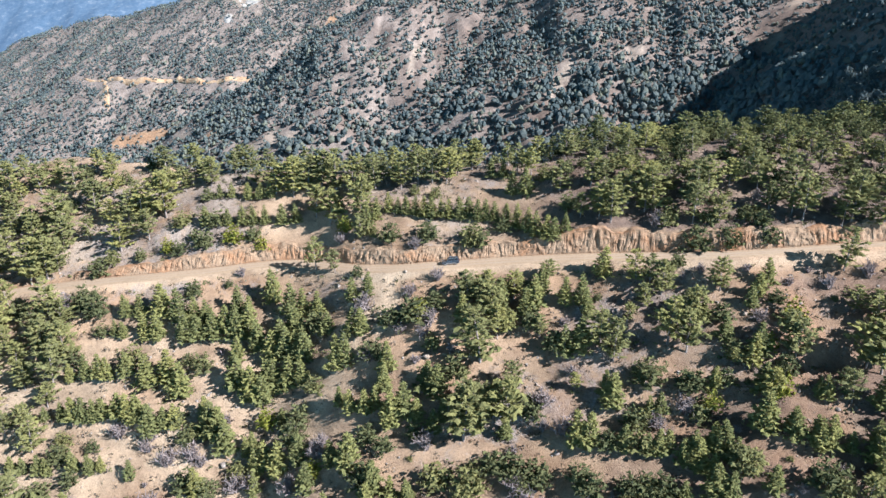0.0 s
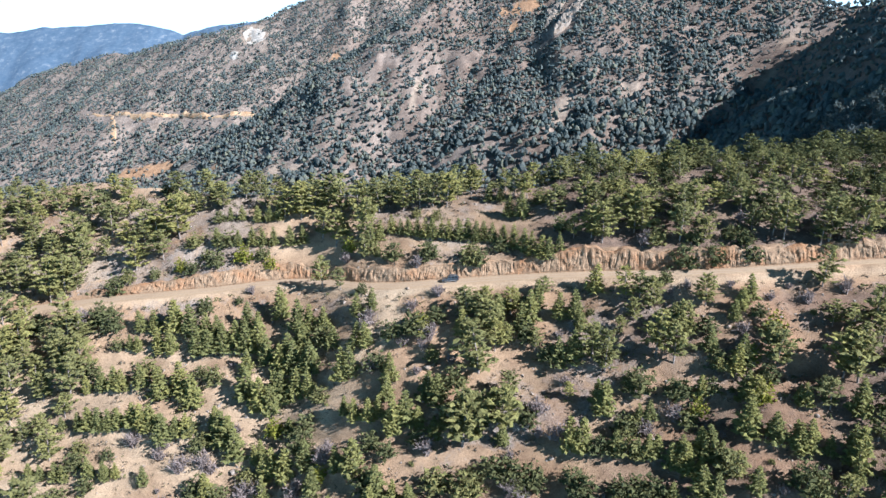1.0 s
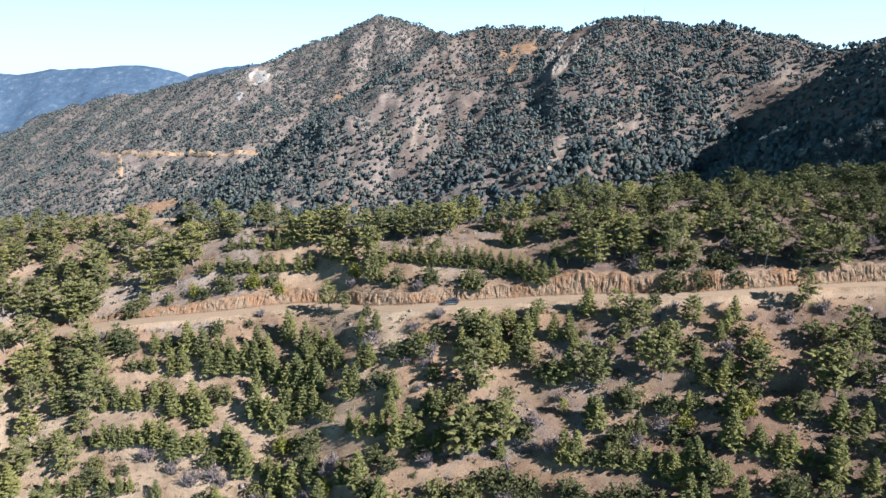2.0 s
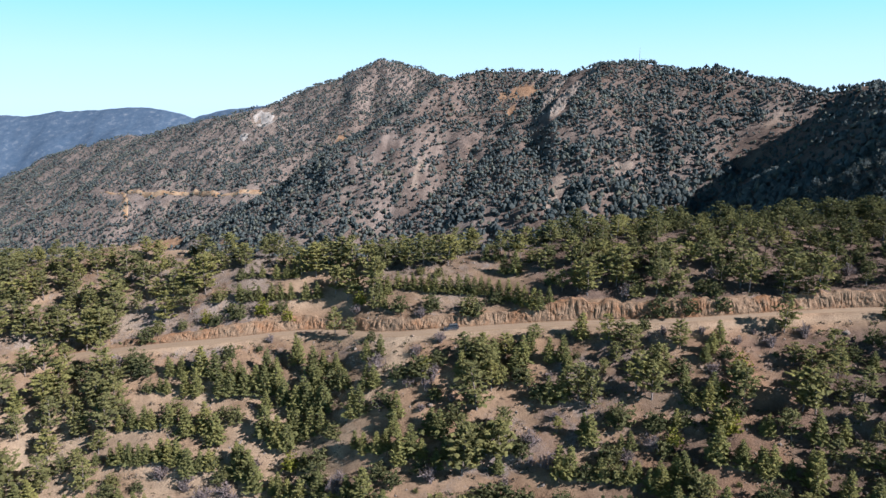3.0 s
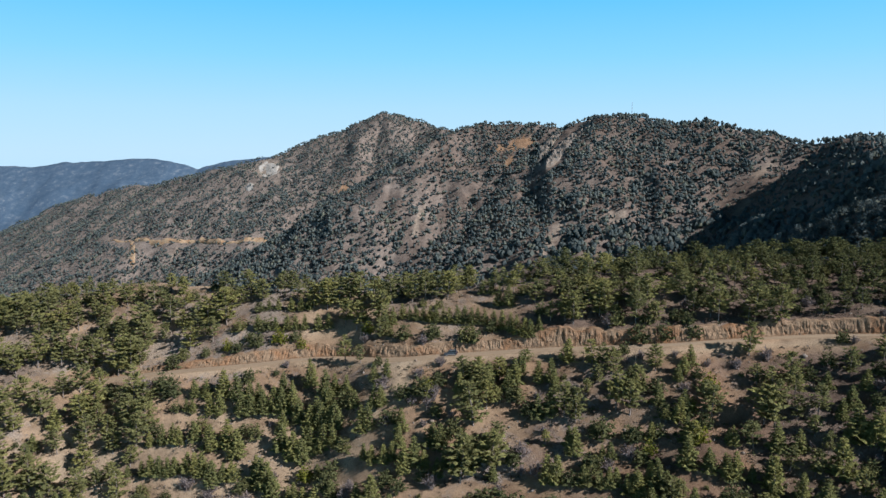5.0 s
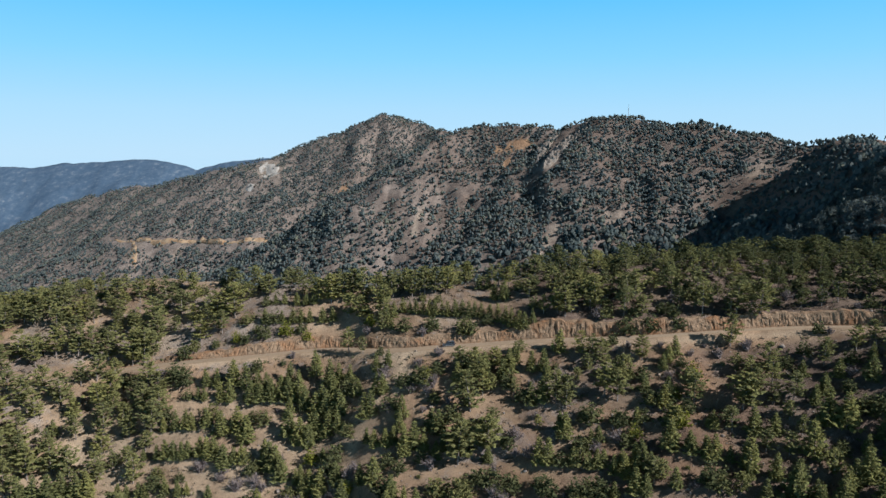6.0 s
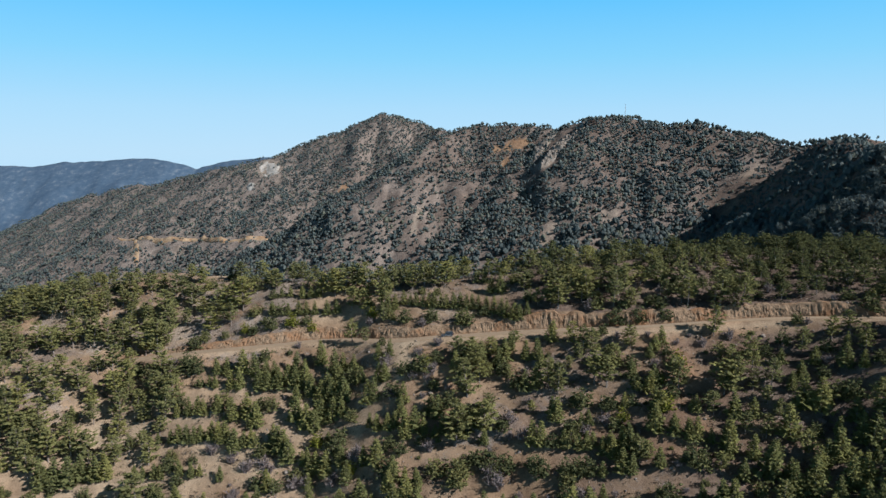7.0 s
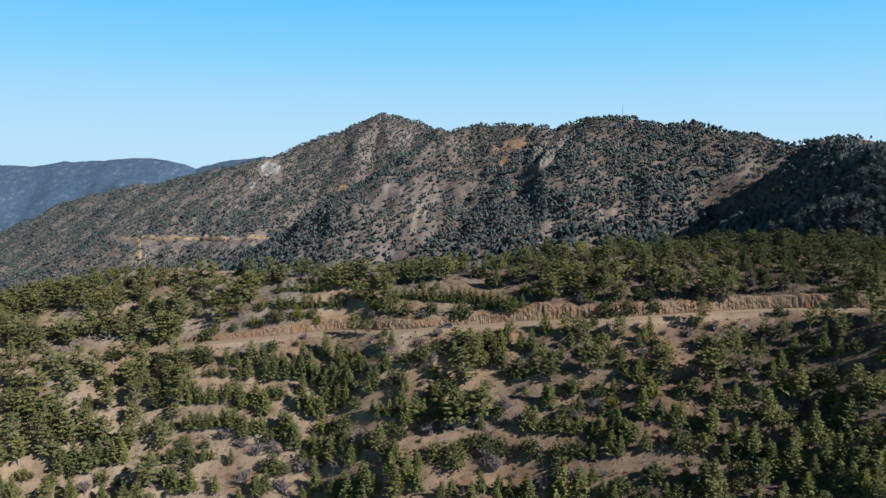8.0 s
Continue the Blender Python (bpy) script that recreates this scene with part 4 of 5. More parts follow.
YOUNG_LOWER_TERRACES_A = [(-147.7, 124.6, 8.2), (-132.3, 135.0, 11.2), (-128.9, 136.1, 11.2), (-125.9, 127.3, 9.3), (-124.0, 136.9, 11.0), (-121.2, 139.1, 9.8), (-116.8, 138.6, 9.4), (-113.6, 139.3, 9.2), (-108.4, 129.1, 6.7), (-103.8, 128.4, 9.3), (-103.4, 139.1, 4.5), (-100.5, 138.7, 4.5), (-98.8, 148.8, 4.0), (-96.2, 138.3, 5.6), (-94.4, 155.5, 5.2), (-94.1, 138.1, 5.2), (-94.1, 148.1, 5.2), (-94.0, 130.3, 6.8), (-91.0, 147.5, 6.8), (-90.1, 155.5, 7.3), (-88.1, 147.3, 6.8), (-87.8, 138.0, 6.1), (-87.2, 155.7, 7.3), (-85.7, 128.8, 8.7), (-85.2, 147.1, 6.5), (-85.0, 155.4, 6.5), (-83.5, 137.4, 5.7), (-83.2, 147.5, 6.1)]
YOUNG_LOWER_TERRACES_B = [(-80.8, 137.6, 4.5), (-80.0, 155.8, 7.3), (-79.7, 147.4, 7.3), (-76.7, 127.7, 6.9), (-76.7, 146.7, 8.1), (-74.5, 146.4, 8.1), (-74.4, 154.1, 9.0), (-73.8, 136.3, 5.7), (-71.4, 144.6, 9.0), (-69.2, 154.8, 9.9), (-68.3, 146.0, 5.7), (-67.9, 125.7, 5.4), (-66.0, 153.1, 10), (-65.5, 146.1, 6.6), (-62.4, 127.4, 8.4), (-58.1, 147.1, 7.4), (-56.9, 132.8, 7.5), (-56.3, 144.6, 10), (-54.5, 143.0, 9.9), (-52.6, 158.7, 7.4), (-52.0, 140.9, 9.1), (-51.6, 153.2, 9.9), (-47.6, 150.5, 10), (-47.3, 161.2, 9.1), (-46.3, 139.7, 5.8), (-45.1, 140.4, 5.8), (-44.6, 149.8, 8.3), (-44.0, 153.8, 9.2)]
YOUNG_LOWER_TERRACES_C = [(-43.9, 136.8, 7.5), (-43.8, 158.3, 9.1), (-43.6, 132.2, 5.8), (-41.8, 137.2, 8.3), (-41.8, 153.4, 9.1), (-41.2, 160.1, 9.9), (-39.3, 157.3, 10), (-38.9, 144.7, 5.3), (-38.8, 135.4, 9.2), (-38.7, 152.4, 9.9), (-36.1, 156.1, 8.2), (-34.8, 151.6, 7.4), (-34.5, 155.4, 9.8), (-33.2, 134.9, 8.2), (-30.7, 127.8, 8.1), (-30.1, 118.6, 8.7), (-25.8, 149.4, 9.5), (-25.2, 130.8, 7.2), (-24.3, 117.4, 10.7), (-24.3, 141.4, 5.5), (-23.8, 149.6, 8.7), (-21.5, 139.6, 6.3), (-21.2, 128.9, 9.5), (-18.1, 138.6, 6.6), (-15.4, 138.5, 6.2), (-15.2, 124.1, 8.7), (-14.7, 114.2, 10.2), (-13.8, 142.9, 7.0)]
YOUNG_LOWER_TERRACES_D = [(-13.2, 145.5, 8.5), (-12.0, 135.2, 10), (-11.4, 122.5, 5.5), (-8.9, 136.4, 9.3), (-7.7, 121.4, 5.5), (-7.4, 114.3, 8.2), (-5.6, 135.2, 6.2), (-3.8, 141.6, 7.8), (-2.4, 133.3, 6.2), (-1.2, 139.7, 8.5), (0.1, 134.8, 5.4), (9.0, 106.8, 9.4), (13.8, 130.8, 5.4), (17.9, 105.6, 7.9), (26.9, 105.1, 8.8), (28.3, 144.1, 8.2), (28.5, 126.1, 8.9), (30.9, 125.8, 8.9), (31.5, 144.4, 8.9), (35.8, 134.7, 6.6), (36.8, 132.8, 8.8), (37.3, 103.9, 11.0), (38.3, 124.5, 6.6), (42.6, 103.6, 9.8), (42.8, 123.0, 5.8), (44.8, 130.3, 5.1), (45.0, 122.6, 6.5), (46.7, 122.7, 5.8)]
YOUNG_LOWER_TERRACES_E = [(47.1, 129.9, 5.8), (48.0, 113.8, 5.0), (49.7, 120.5, 6.5), (51.5, 121.0, 7.1), (51.8, 98.4, 6.4), (52.2, 119.2, 7.9), (54.2, 112.9, 8.4), (54.7, 117.9, 6.4), (56.1, 121.8, 7.0), (56.2, 112.4, 7.0), (57.5, 120.5, 8.4), (58.8, 132.3, 5.6), (59.2, 118.5, 7.0), (64.5, 111.7, 6.8), (66.0, 122.9, 10), (67.5, 135.6, 8.3), (67.8, 129.4, 8.2), (69.7, 137.2, 8.3), (71.1, 121.7, 6.1), (71.5, 120.1, 6.7), (75.3, 119.7, 6.0), (75.7, 118.1, 7.3), (76.7, 95.5, 11.7), (77.5, 118.4, 7.9), (78.7, 127.7, 4.7), (80.3, 127.1, 6.0), (80.5, 95.7, 10.9), (81.5, 117.2, 5.3)]
YOUNG_LOWER_TERRACES_F = [(84.4, 111.2, 5.2), (85.9, 114.3, 10.3), (86.2, 116.7, 7.8), (90.8, 124.7, 9.2), (94.0, 105.0, 11.7), (95.2, 87.8, 7.9), (98.8, 99.3, 11.0), (103.3, 98.3, 11.8), (103.9, 114.7, 11.5), (106.0, 101.6, 9.9), (108.0, 93.8, 8.3), (110.8, 122.1, 11.5), (112.8, 97.1, 10.3), (113.5, 104.9, 10.7), (114.9, 119.7, 11.4), (115.6, 87.5, 11.2), (116.9, 97.3, 10.0), (117.9, 85.8, 9.9), (119.3, 82.0, 10.0), (120.4, 135.3, 6.7), (120.7, 107.5, 9.2), (122.8, 105.7, 11.6), (123.8, 89.2, 9.6), (124.5, 80.1, 10.0), (127.7, 130.7, 8.6), (128.9, 92.9, 11.6), (131.5, 126.7, 6.2), (141.0, 117.2, 10.4)]
YOUNG_LOWEST_TERRACE_A = [(-145.0, 126.0, 6.2), (-116.3, 129.2, 6.1), (-90.9, 129.1, 7.8), (-59.7, 128.0, 8.4), (-46.5, 124.5, 5.5), (-42.2, 127.1, 8.3), (-35.6, 122.1, 7.2), (-31.9, 122.2, 8.1), (-26.1, 121.4, 8.0), (-21.1, 117.6, 6.1), (-16.7, 120.1, 7.8), (-11.0, 116.8, 9.5), (-7.4, 118.8, 6.1), (0.0, 109.3, 6.4), (3.6, 110.0, 5.8), (12.5, 110.2, 7.6)]
YOUNG_LOWEST_TERRACE_B = [(17.8, 109.8, 6.7), (22.0, 107.8, 7.5), (26.4, 108.0, 6.7), (33.8, 104.6, 5.8), (46.8, 105.7, 5.8), (48.6, 101.6, 6.6), (66.1, 95.2, 6.6), (73.2, 99.6, 6.6), (78.7, 98.5, 7.5), (90.8, 91.6, 6.7), (97.6, 90.6, 7.6), (99.1, 103.5, 7.0), (104.9, 91.0, 7.7), (109.4, 104.1, 8.9), (112.5, 90.3, 9.9), (115.1, 99.0, 8.5), (121.7, 86.5, 10.0)]
YOUNG_UPPER_SLOPE_A = [(-69.3, 195.8, 6.1), (-67.1, 204.6, 4.4), (-63.7, 204.5, 5.0), (-62.6, 195.5, 5.2), (-58.5, 204.1, 5.3), (-58.4, 195.5, 6.1), (-55.1, 195.5, 6.1), (-55.0, 203.8, 5.3), (-51.8, 195.4, 6.1), (-51.6, 203.8, 5.3), (-46.9, 195.5, 6.6), (-42.8, 195.7, 6.1), (-29.9, 193.8, 6.8), (-23.9, 199.5, 6.9), (-21.2, 187.0, 7.5), (-18.9, 188.3, 6.7), (-15.0, 190.3, 5.9), (-12.5, 189.3, 5.0), (-10.1, 188.6, 5.8), (-7.8, 188.5, 5.8)]
YOUNG_UPPER_SLOPE_B = [(-5.4, 187.1, 6.3), (-3.0, 186.9, 6.3), (-0.6, 186.5, 5.8), (1.7, 185.6, 5.9), (4.8, 185.4, 6.9), (7.2, 185.7, 6.3), (9.4, 183.8, 6.5), (11.8, 184.0, 6.2), (14.0, 183.1, 5.9), (14.3, 202.5, 6.0), (17.0, 182.0, 5.8), (17.6, 201.2, 6.0), (19.4, 193.1, 7.5), (19.9, 179.4, 7.2), (22.7, 177.3, 7.2), (23.3, 191.7, 8.3), (24.7, 175.4, 7.1), (26.8, 174.1, 7.1), (29.0, 173.7, 6.6), (31.9, 174.4, 5.5)]

planter = np.random.default_rng(5)
for spots, kind, where in (
    (BARE_BELOW_TRACK, "bare", "below track"),
    (BARE_LOWER_TERRACES, "bare", "lower terraces"),
    (BARE_LOWEST_TERRACE, "bare", "lowest terrace"),
    (BARE_UPPER_SLOPE, "bare", "upper slope"),
    (LIME_BELOW_TRACK, "lime", "below track"),
    (LIME_LOWER_TERRACES, "lime", "lower terraces"),
    (LIME_UPPER_SLOPE, "lime", "upper slope"),
    (PINE_BELOW_TRACK_A, "pine", "below track"),
    (PINE_BELOW_TRACK_B, "pine", "below track"),
    (PINE_LOWER_TERRACES_A, "pine", "lower terraces"),
    (PINE_LOWER_TERRACES_B, "pine", "lower terraces"),
    (PINE_UPPER_SLOPE_A, "pine", "upper slope"),
    (PINE_UPPER_SLOPE_B, "pine", "upper slope"),
    (PINE_UPPER_SLOPE_C, "pine", "upper slope"),
    (PINE_UPPER_SLOPE_D, "pine", "upper slope"),
    (SHRUB_BELOW_TRACK, "shrub", "below track"),
    (SHRUB_LOWER_TERRACES_A, "shrub", "lower terraces"),
    (SHRUB_LOWER_TERRACES_B, "shrub", "lower terraces"),
    (SHRUB_LOWER_TERRACES_C, "shrub", "lower terraces"),
    (SHRUB_LOWEST_TERRACE, "shrub", "lowest terrace"),
    (SHRUB_UPPER_SLOPE_A, "shrub", "upper slope"),
    (SHRUB_UPPER_SLOPE_B, "shrub", "upper slope"),
    (YOUNG_BELOW_TRACK_A, "young", "below track"),
    (YOUNG_BELOW_TRACK_B, "young", "below track"),
    (YOUNG_LOWER_TERRACES_A, "young", "lower terraces"),
    (YOUNG_LOWER_TERRACES_B, "young", "lower terraces"),
    (YOUNG_LOWER_TERRACES_C, "young", "lower terraces"),
    (YOUNG_LOWER_TERRACES_D, "young", "lower terraces"),
    (YOUNG_LOWER_TERRACES_E, "young", "lower terraces"),
    (YOUNG_LOWER_TERRACES_F, "young", "lower terraces"),
    (YOUNG_LOWEST_TERRACE_A, "young", "lowest terrace"),
    (YOUNG_LOWEST_TERRACE_B, "young", "lowest terrace"),
    (YOUNG_UPPER_SLOPE_A, "young", "upper slope"),
    (YOUNG_UPPER_SLOPE_B, "young", "upper slope"),
):
    for x, y, tall in spots:
        plant(kind, x, y, tall, planter, f"{GROUP_NAMES[kind]} on the {where}")


# growth between the named trees: x from, to, y from, to, kinds, number, least gap, least and most height
filler = np.random.default_rng(9)
grove_spots = []
for x0, x1, y0, y1, kinds, number, gap, low, high, group in (
        (92, 225, 182, 240, ("grove", "grove", "grove", "shrub"), 110, 4.6, 6, 10, "pines along the hilltop"),
        (-150, -58, 190, 222, ("pine", "pine", "shrub"), 32, 4.8, 7, 9.5, "pines above the western road cut"),
        (30, 120, 178, 206, ("pine", "shrub", "shrub"), 26, 4.4, 6, 9, "pines above the eastern road cut"),
        (122, 222, 158, 236, ("grove", "grove", "shrub"), 48, 5.0, 6.5, 10, "pines along the eastern hilltop"),
        (40, 200, 205, 262, ("grove",), 45, 5.5, 8, 11, "pines behind the crest"),
        (-205, -95, 112, 232, ("pine",), 100, 4.6, 8, 12, "pines on the west slope"),
        (84, 180, 76, 160, ("pine", "pine", "young", "shrub"), 62, 5.2, 5, 10, "trees on the east slope"),
        (-60, 95, 204, 228, ("pine", "pine", "shrub"), 36, 4.6, 4.5, 8.5, "trees along the crest"),
        (-140, 140, 84, 168, ("shrub", "bare", "bare"), 135, 3.2, 1.2, 2.8, "undergrowth on the terraces"),
        (40, 175, 170, 226, ("shrub", "shrub", "bare"), 60, 3.2, 2.0, 4.0, "undergrowth on the hilltop")):
    made, tries = 0, 0
    while made < number and tries < 6000:
        tries += 1
        x, y = filler.uniform(x0, x1), filler.uniform(y0, y1)
        s = y - float(road_y(np.array([x]))[0])
        if -4.5 < s < 7.5 or (high > 4 and -13 < s < 0 and x > 30) or abs(x) > (y + 112) * 0.66 or (-30 < x < -6 and -22 < s < 0):
            continue
        if group in ("pines on the west slope", "trees on the east slope") and abs(x) < 0.585 * y + 14:
            continue
        if min((x - px) ** 2 + (y - py) ** 2 for px, py in planted) < gap * gap:
            continue
        kind = kinds[int(filler.integers(len(kinds)))]
        tall = filler.uniform(low, high) * (0.7 if x < -110 and y > 207 else 1.0)
        if kind == "grove":
            grove_spots.append((x, y, tall))
            planted.append((x, y))
        else:
            plant(kind, x, y, min(tall, 4.5) if kind in ("shrub", "bare") else tall, filler, group)
        made += 1

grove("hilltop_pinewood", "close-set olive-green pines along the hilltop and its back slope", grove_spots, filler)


# ---- far woods ----
GOLD = (1 + math.sqrt(5)) / 2
ICO = np.array([(-1, GOLD, 0), (1, GOLD, 0), (-1, -GOLD, 0), (1, -GOLD, 0), (0, -1, GOLD), (0, 1, GOLD), (0, -1, -GOLD), (0, 1, -GOLD), (GOLD, 0, -1), (GOLD, 0, 1), (-GOLD, 0, -1), (-GOLD, 0, 1)]) / 1.902
ICO_FACES = np.array([(0, 11, 5), (0, 5, 1), (0, 1, 7), (0, 7, 10), (0, 10, 11), (1, 5, 9), (5, 11, 4), (11, 10, 2), (10, 7, 6), (7, 1, 8),
                      (3, 9, 4), (3, 4, 2), (3, 2, 6), (3, 6, 8), (3, 8, 9), (4, 9, 5), (2, 4, 11), (6, 2, 10), (8, 6, 7), (9, 8, 1)])


OCTA = np.array([(1, 0, 0.1), (0, 1, -0.1), (-1, 0, 0.15), (0, -1, -0.05), (0, 0, 0.85), (0, 0, -0.9)])
OCTA_FACES = np.array([(0, 1, 4), (1, 2, 4), (2, 3, 4), (3, 0, 4), (1, 0, 5), (2, 1, 5), (3, 2, 5), (0, 3, 5)])


def far_woods(name, label, spots, tall, rng, leaves, shape, shape_faces):
    """A wood of many small ragged trees in one mesh. spots: x, y, z of each foot."""
    n = len(spots)
    m = len(shape)
    v = shape[None] * (1 + 0.22 * rng.normal(size=(n, m, 1))) + 0.10 * rng.normal(size=(n, m, 3))
    up = v[:, :, 2]
    girth = rng.uniform(0.28, 0.46, n)[:, None] * np.clip(1.0 - 0.25 * up, 0.5, 1.3)
    core = np.stack((v[:, :, 0] * girth, v[:, :, 1] * girth, 0.55 + 0.44 * up), -1) * tall[:, None, None] + spots[:, None, :]
    core_f = (shape_faces[None] + m * np.arange(n)[:, None, None]).reshape(-1, 3)
    t = rng.random((n, leaves))
    turn = rng.random((n, leaves)) * 2 * math.pi
    reach = (0.10 + 0.30 * (1 - t) ** 0.7) * rng.uniform(0.8, 1.15, (n, leaves))
    c = np.stack((reach * np.cos(turn), reach * np.sin(turn), 0.14 + 0.86 * t), -1) * tall[:, None, None] + spots[:, None, :]
    lv, lf = leaf_quads(c.reshape(-1, 3), (tall[:, None] * rng.uniform(0.09, 0.20, (n, leaves)) * (0.55 if leaves > 50 else 1.0)).ravel(), rng)
    verts = np.concatenate((core.reshape(-1, 3), lv))
    faces = np.concatenate((core_f, lf[:, :3] + n * m))
    ob = mesh_object(name, verts, faces, HAZED_LEAF, smooth=False)
    return tagged(ob, label, "woods", kind="stuff")


def far_spots(rng, count, y_lo, y_hi):
    y = np.sqrt(rng.uniform((y_lo + 100) ** 2, (y_hi + 100) ** 2, count)) - 100
    x = rng.uniform(-0.66, 0.66, count) * (y + 100)
    return x, y


DENSE_WOOD = [(70, 900, 45, 60), (100, 850, 45, 40), (134, 928, 25, 40), (262, 985, 40, 50), (285, 920, 40, 40), (342, 950, 35, 40), (-100, 1410, 70, 60), (-168, 1382, 60, 50), (-178, 930, 45, 50),
              (-355, 1085, 80, 12), (-180, 1266, 60, 50), (-21, 1378, 60, 60), (-190, 1000, 40, 50), (-147, 1041, 35, 40), (300, 790, 70, 60), (345, 880, 40, 50), (-298, 1240, 50, 50), (59, 1170, 60, 30)]
SPARSE_WOOD = [(-71, 959, 40, 45), (-38, 936, 30, 40), (-84, 1014, 30, 30), (-119, 952, 30, 25), (2, 1000, 35, 40), (25, 935, 25, 35), (210, 845, 45, 35), (234, 799, 40, 30), (206, 899, 30, 30), (133, 809, 20, 35),
               (405, 951, 25, 25), (-359, 1277, 45, 40), (-754, 1552, 90, 60), (-839, 1538, 60, 60), (-498, 1307, 60, 50), (-138, 854, 50, 40), (-545, 1091, 50, 20), (-367, 1050, 60, 20),
               (76, 786, 60, 25), (292, 832, 25, 30)]


def patches(x, y, spots):
    """How far x, y lies inside any of the ragged ovals, 0 to 1."""
    total = np.zeros(np.shape(x))
    for cx, cy, rx, ry in spots:
        total = np.maximum(total, oval(x, y, cx, cy, 1.25 * rx, 1.25 * ry))
    return total


wood_rng = np.random.default_rng(77)
x, y = far_spots(wood_rng, 126000, 268, 1800)
height = land(x, y)
cover = 0.76 + 0.58 * wave(x, y, 40, 201, 3) + 0.25 * wave(x, y, 170, 205, 2) + 0.42 * patches(x, y, DENSE_WOOD) - 0.36 * patches(x, y, SPARSE_WOOD)
cover = np.maximum(cover, 0.10)
cover = cover + 0.36 * np.clip((x + 20) / 250, 0, 1)
cover = cover + 0.45 * np.clip((y - 1250) / 120, 0, 1) * np.clip((x + 420) / 120, 0, 1)
cover = cover + 0.22 * np.clip((-200 - x) / 120, 0, 1)
# planted terraces on the shaded spur stand in close rows
rows = np.clip((x - 250 - 0.18 * (y - 450)) / 60, 0, 1) * np.clip((900 - y) / 40, 0, 1)
rows = rows * np.clip((y - 500) / 80, 0, 1)
cover = cover + 0.5 * np.clip((540 - y) / 60, 0, 1)
in_row = np.mod(height + 1.5 * wave(x, y, 60, 211, 2), 9.0) < 4.6
cover = cover * (1 - rows) + rows * np.where(in_row, 1.0, 0.15)
bare = np.clip(far_scars(x, y)[0] + far_scars(x, y)[1] + 0.9 * far_track(x, y), 0, 1)
crag = np.abs((x - 212) * 0.886 - (y - 1096) * 0.463) - 9 + np.where((y > 962) & (y < 1102), 0, 99)
bare = np.maximum(bare, np.clip((12 - crag + 7 * wave(x, y, 14, 215, 2)) / 5, 0, 1))
cover = cover * (1 - 0.93 * bare)
hidden = (height < 56 - 0.30 * (y + 20)) & (wood_rng.random(len(x)) < 0.9)
keep = ~hidden & (wood_rng.random(len(x)) < cover) & (height > -215) & (height - land(x, y - 12) > np.where(x > 230, -7.0, -2.5))
x, y, height = x[keep], y[keep], height[keep]
spots = np.stack((x, y, height - 0.3), -1)
tall = (3.6 + 6.4 * wood_rng.random(len(x)) ** 1.3) * np.clip(1.25 - (y - 300) / 1700, 0.62, 1.25)
tall = tall * (1 - 0.35 * (rows[keep] > 0.5))
spur_part, near_part = y < 520, (y >= 520) & (y < 820)
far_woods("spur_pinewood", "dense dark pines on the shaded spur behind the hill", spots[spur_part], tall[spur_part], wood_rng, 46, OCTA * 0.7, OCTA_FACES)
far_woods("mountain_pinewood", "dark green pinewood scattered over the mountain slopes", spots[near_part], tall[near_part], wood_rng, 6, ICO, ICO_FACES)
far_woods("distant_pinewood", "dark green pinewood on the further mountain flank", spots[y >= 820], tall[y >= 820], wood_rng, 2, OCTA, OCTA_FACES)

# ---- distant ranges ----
# air haze is painted in: bluish base colour plus a faint blue glow
HAZE, hn, hl, hs, ho = material("distant_range_haze")
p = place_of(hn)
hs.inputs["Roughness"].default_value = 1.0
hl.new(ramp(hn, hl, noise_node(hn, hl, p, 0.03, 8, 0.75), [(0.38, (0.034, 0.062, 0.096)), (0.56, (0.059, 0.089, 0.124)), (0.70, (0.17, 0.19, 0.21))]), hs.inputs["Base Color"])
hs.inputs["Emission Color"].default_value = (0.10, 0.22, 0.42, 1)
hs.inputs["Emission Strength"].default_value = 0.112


def distant_range(name, far, line, drop, seed):
    """A range on the skyline: crest line of (x, z) at distance far, falling towards the viewer."""
    xs = np.linspace(line[0][0], line[-1][0], 260)
    us = np.linspace(-0.15, 1, 40)
    gx, gu = np.meshgrid(xs, us)
    crest = along(gx, line)
    gy = far - 900 * np.maximum(gu, 0) - 900 * np.minimum(gu, 0)
    gz = crest - drop * np.abs(gu) + 60 * np.abs(gu) ** 0.5 * wave(gx, gy, 260, seed, 4) + 6 * wave(gx, gy, 60, seed + 9, 3)
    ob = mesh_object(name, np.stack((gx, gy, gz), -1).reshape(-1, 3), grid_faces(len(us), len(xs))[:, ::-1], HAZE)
    return tagged(ob, "hazy blue wooded mountain range far away", "backdrop", kind="structure")


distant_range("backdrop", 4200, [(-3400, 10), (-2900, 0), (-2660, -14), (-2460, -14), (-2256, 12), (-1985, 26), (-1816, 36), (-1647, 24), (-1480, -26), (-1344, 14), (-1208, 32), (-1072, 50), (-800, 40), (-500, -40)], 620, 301)


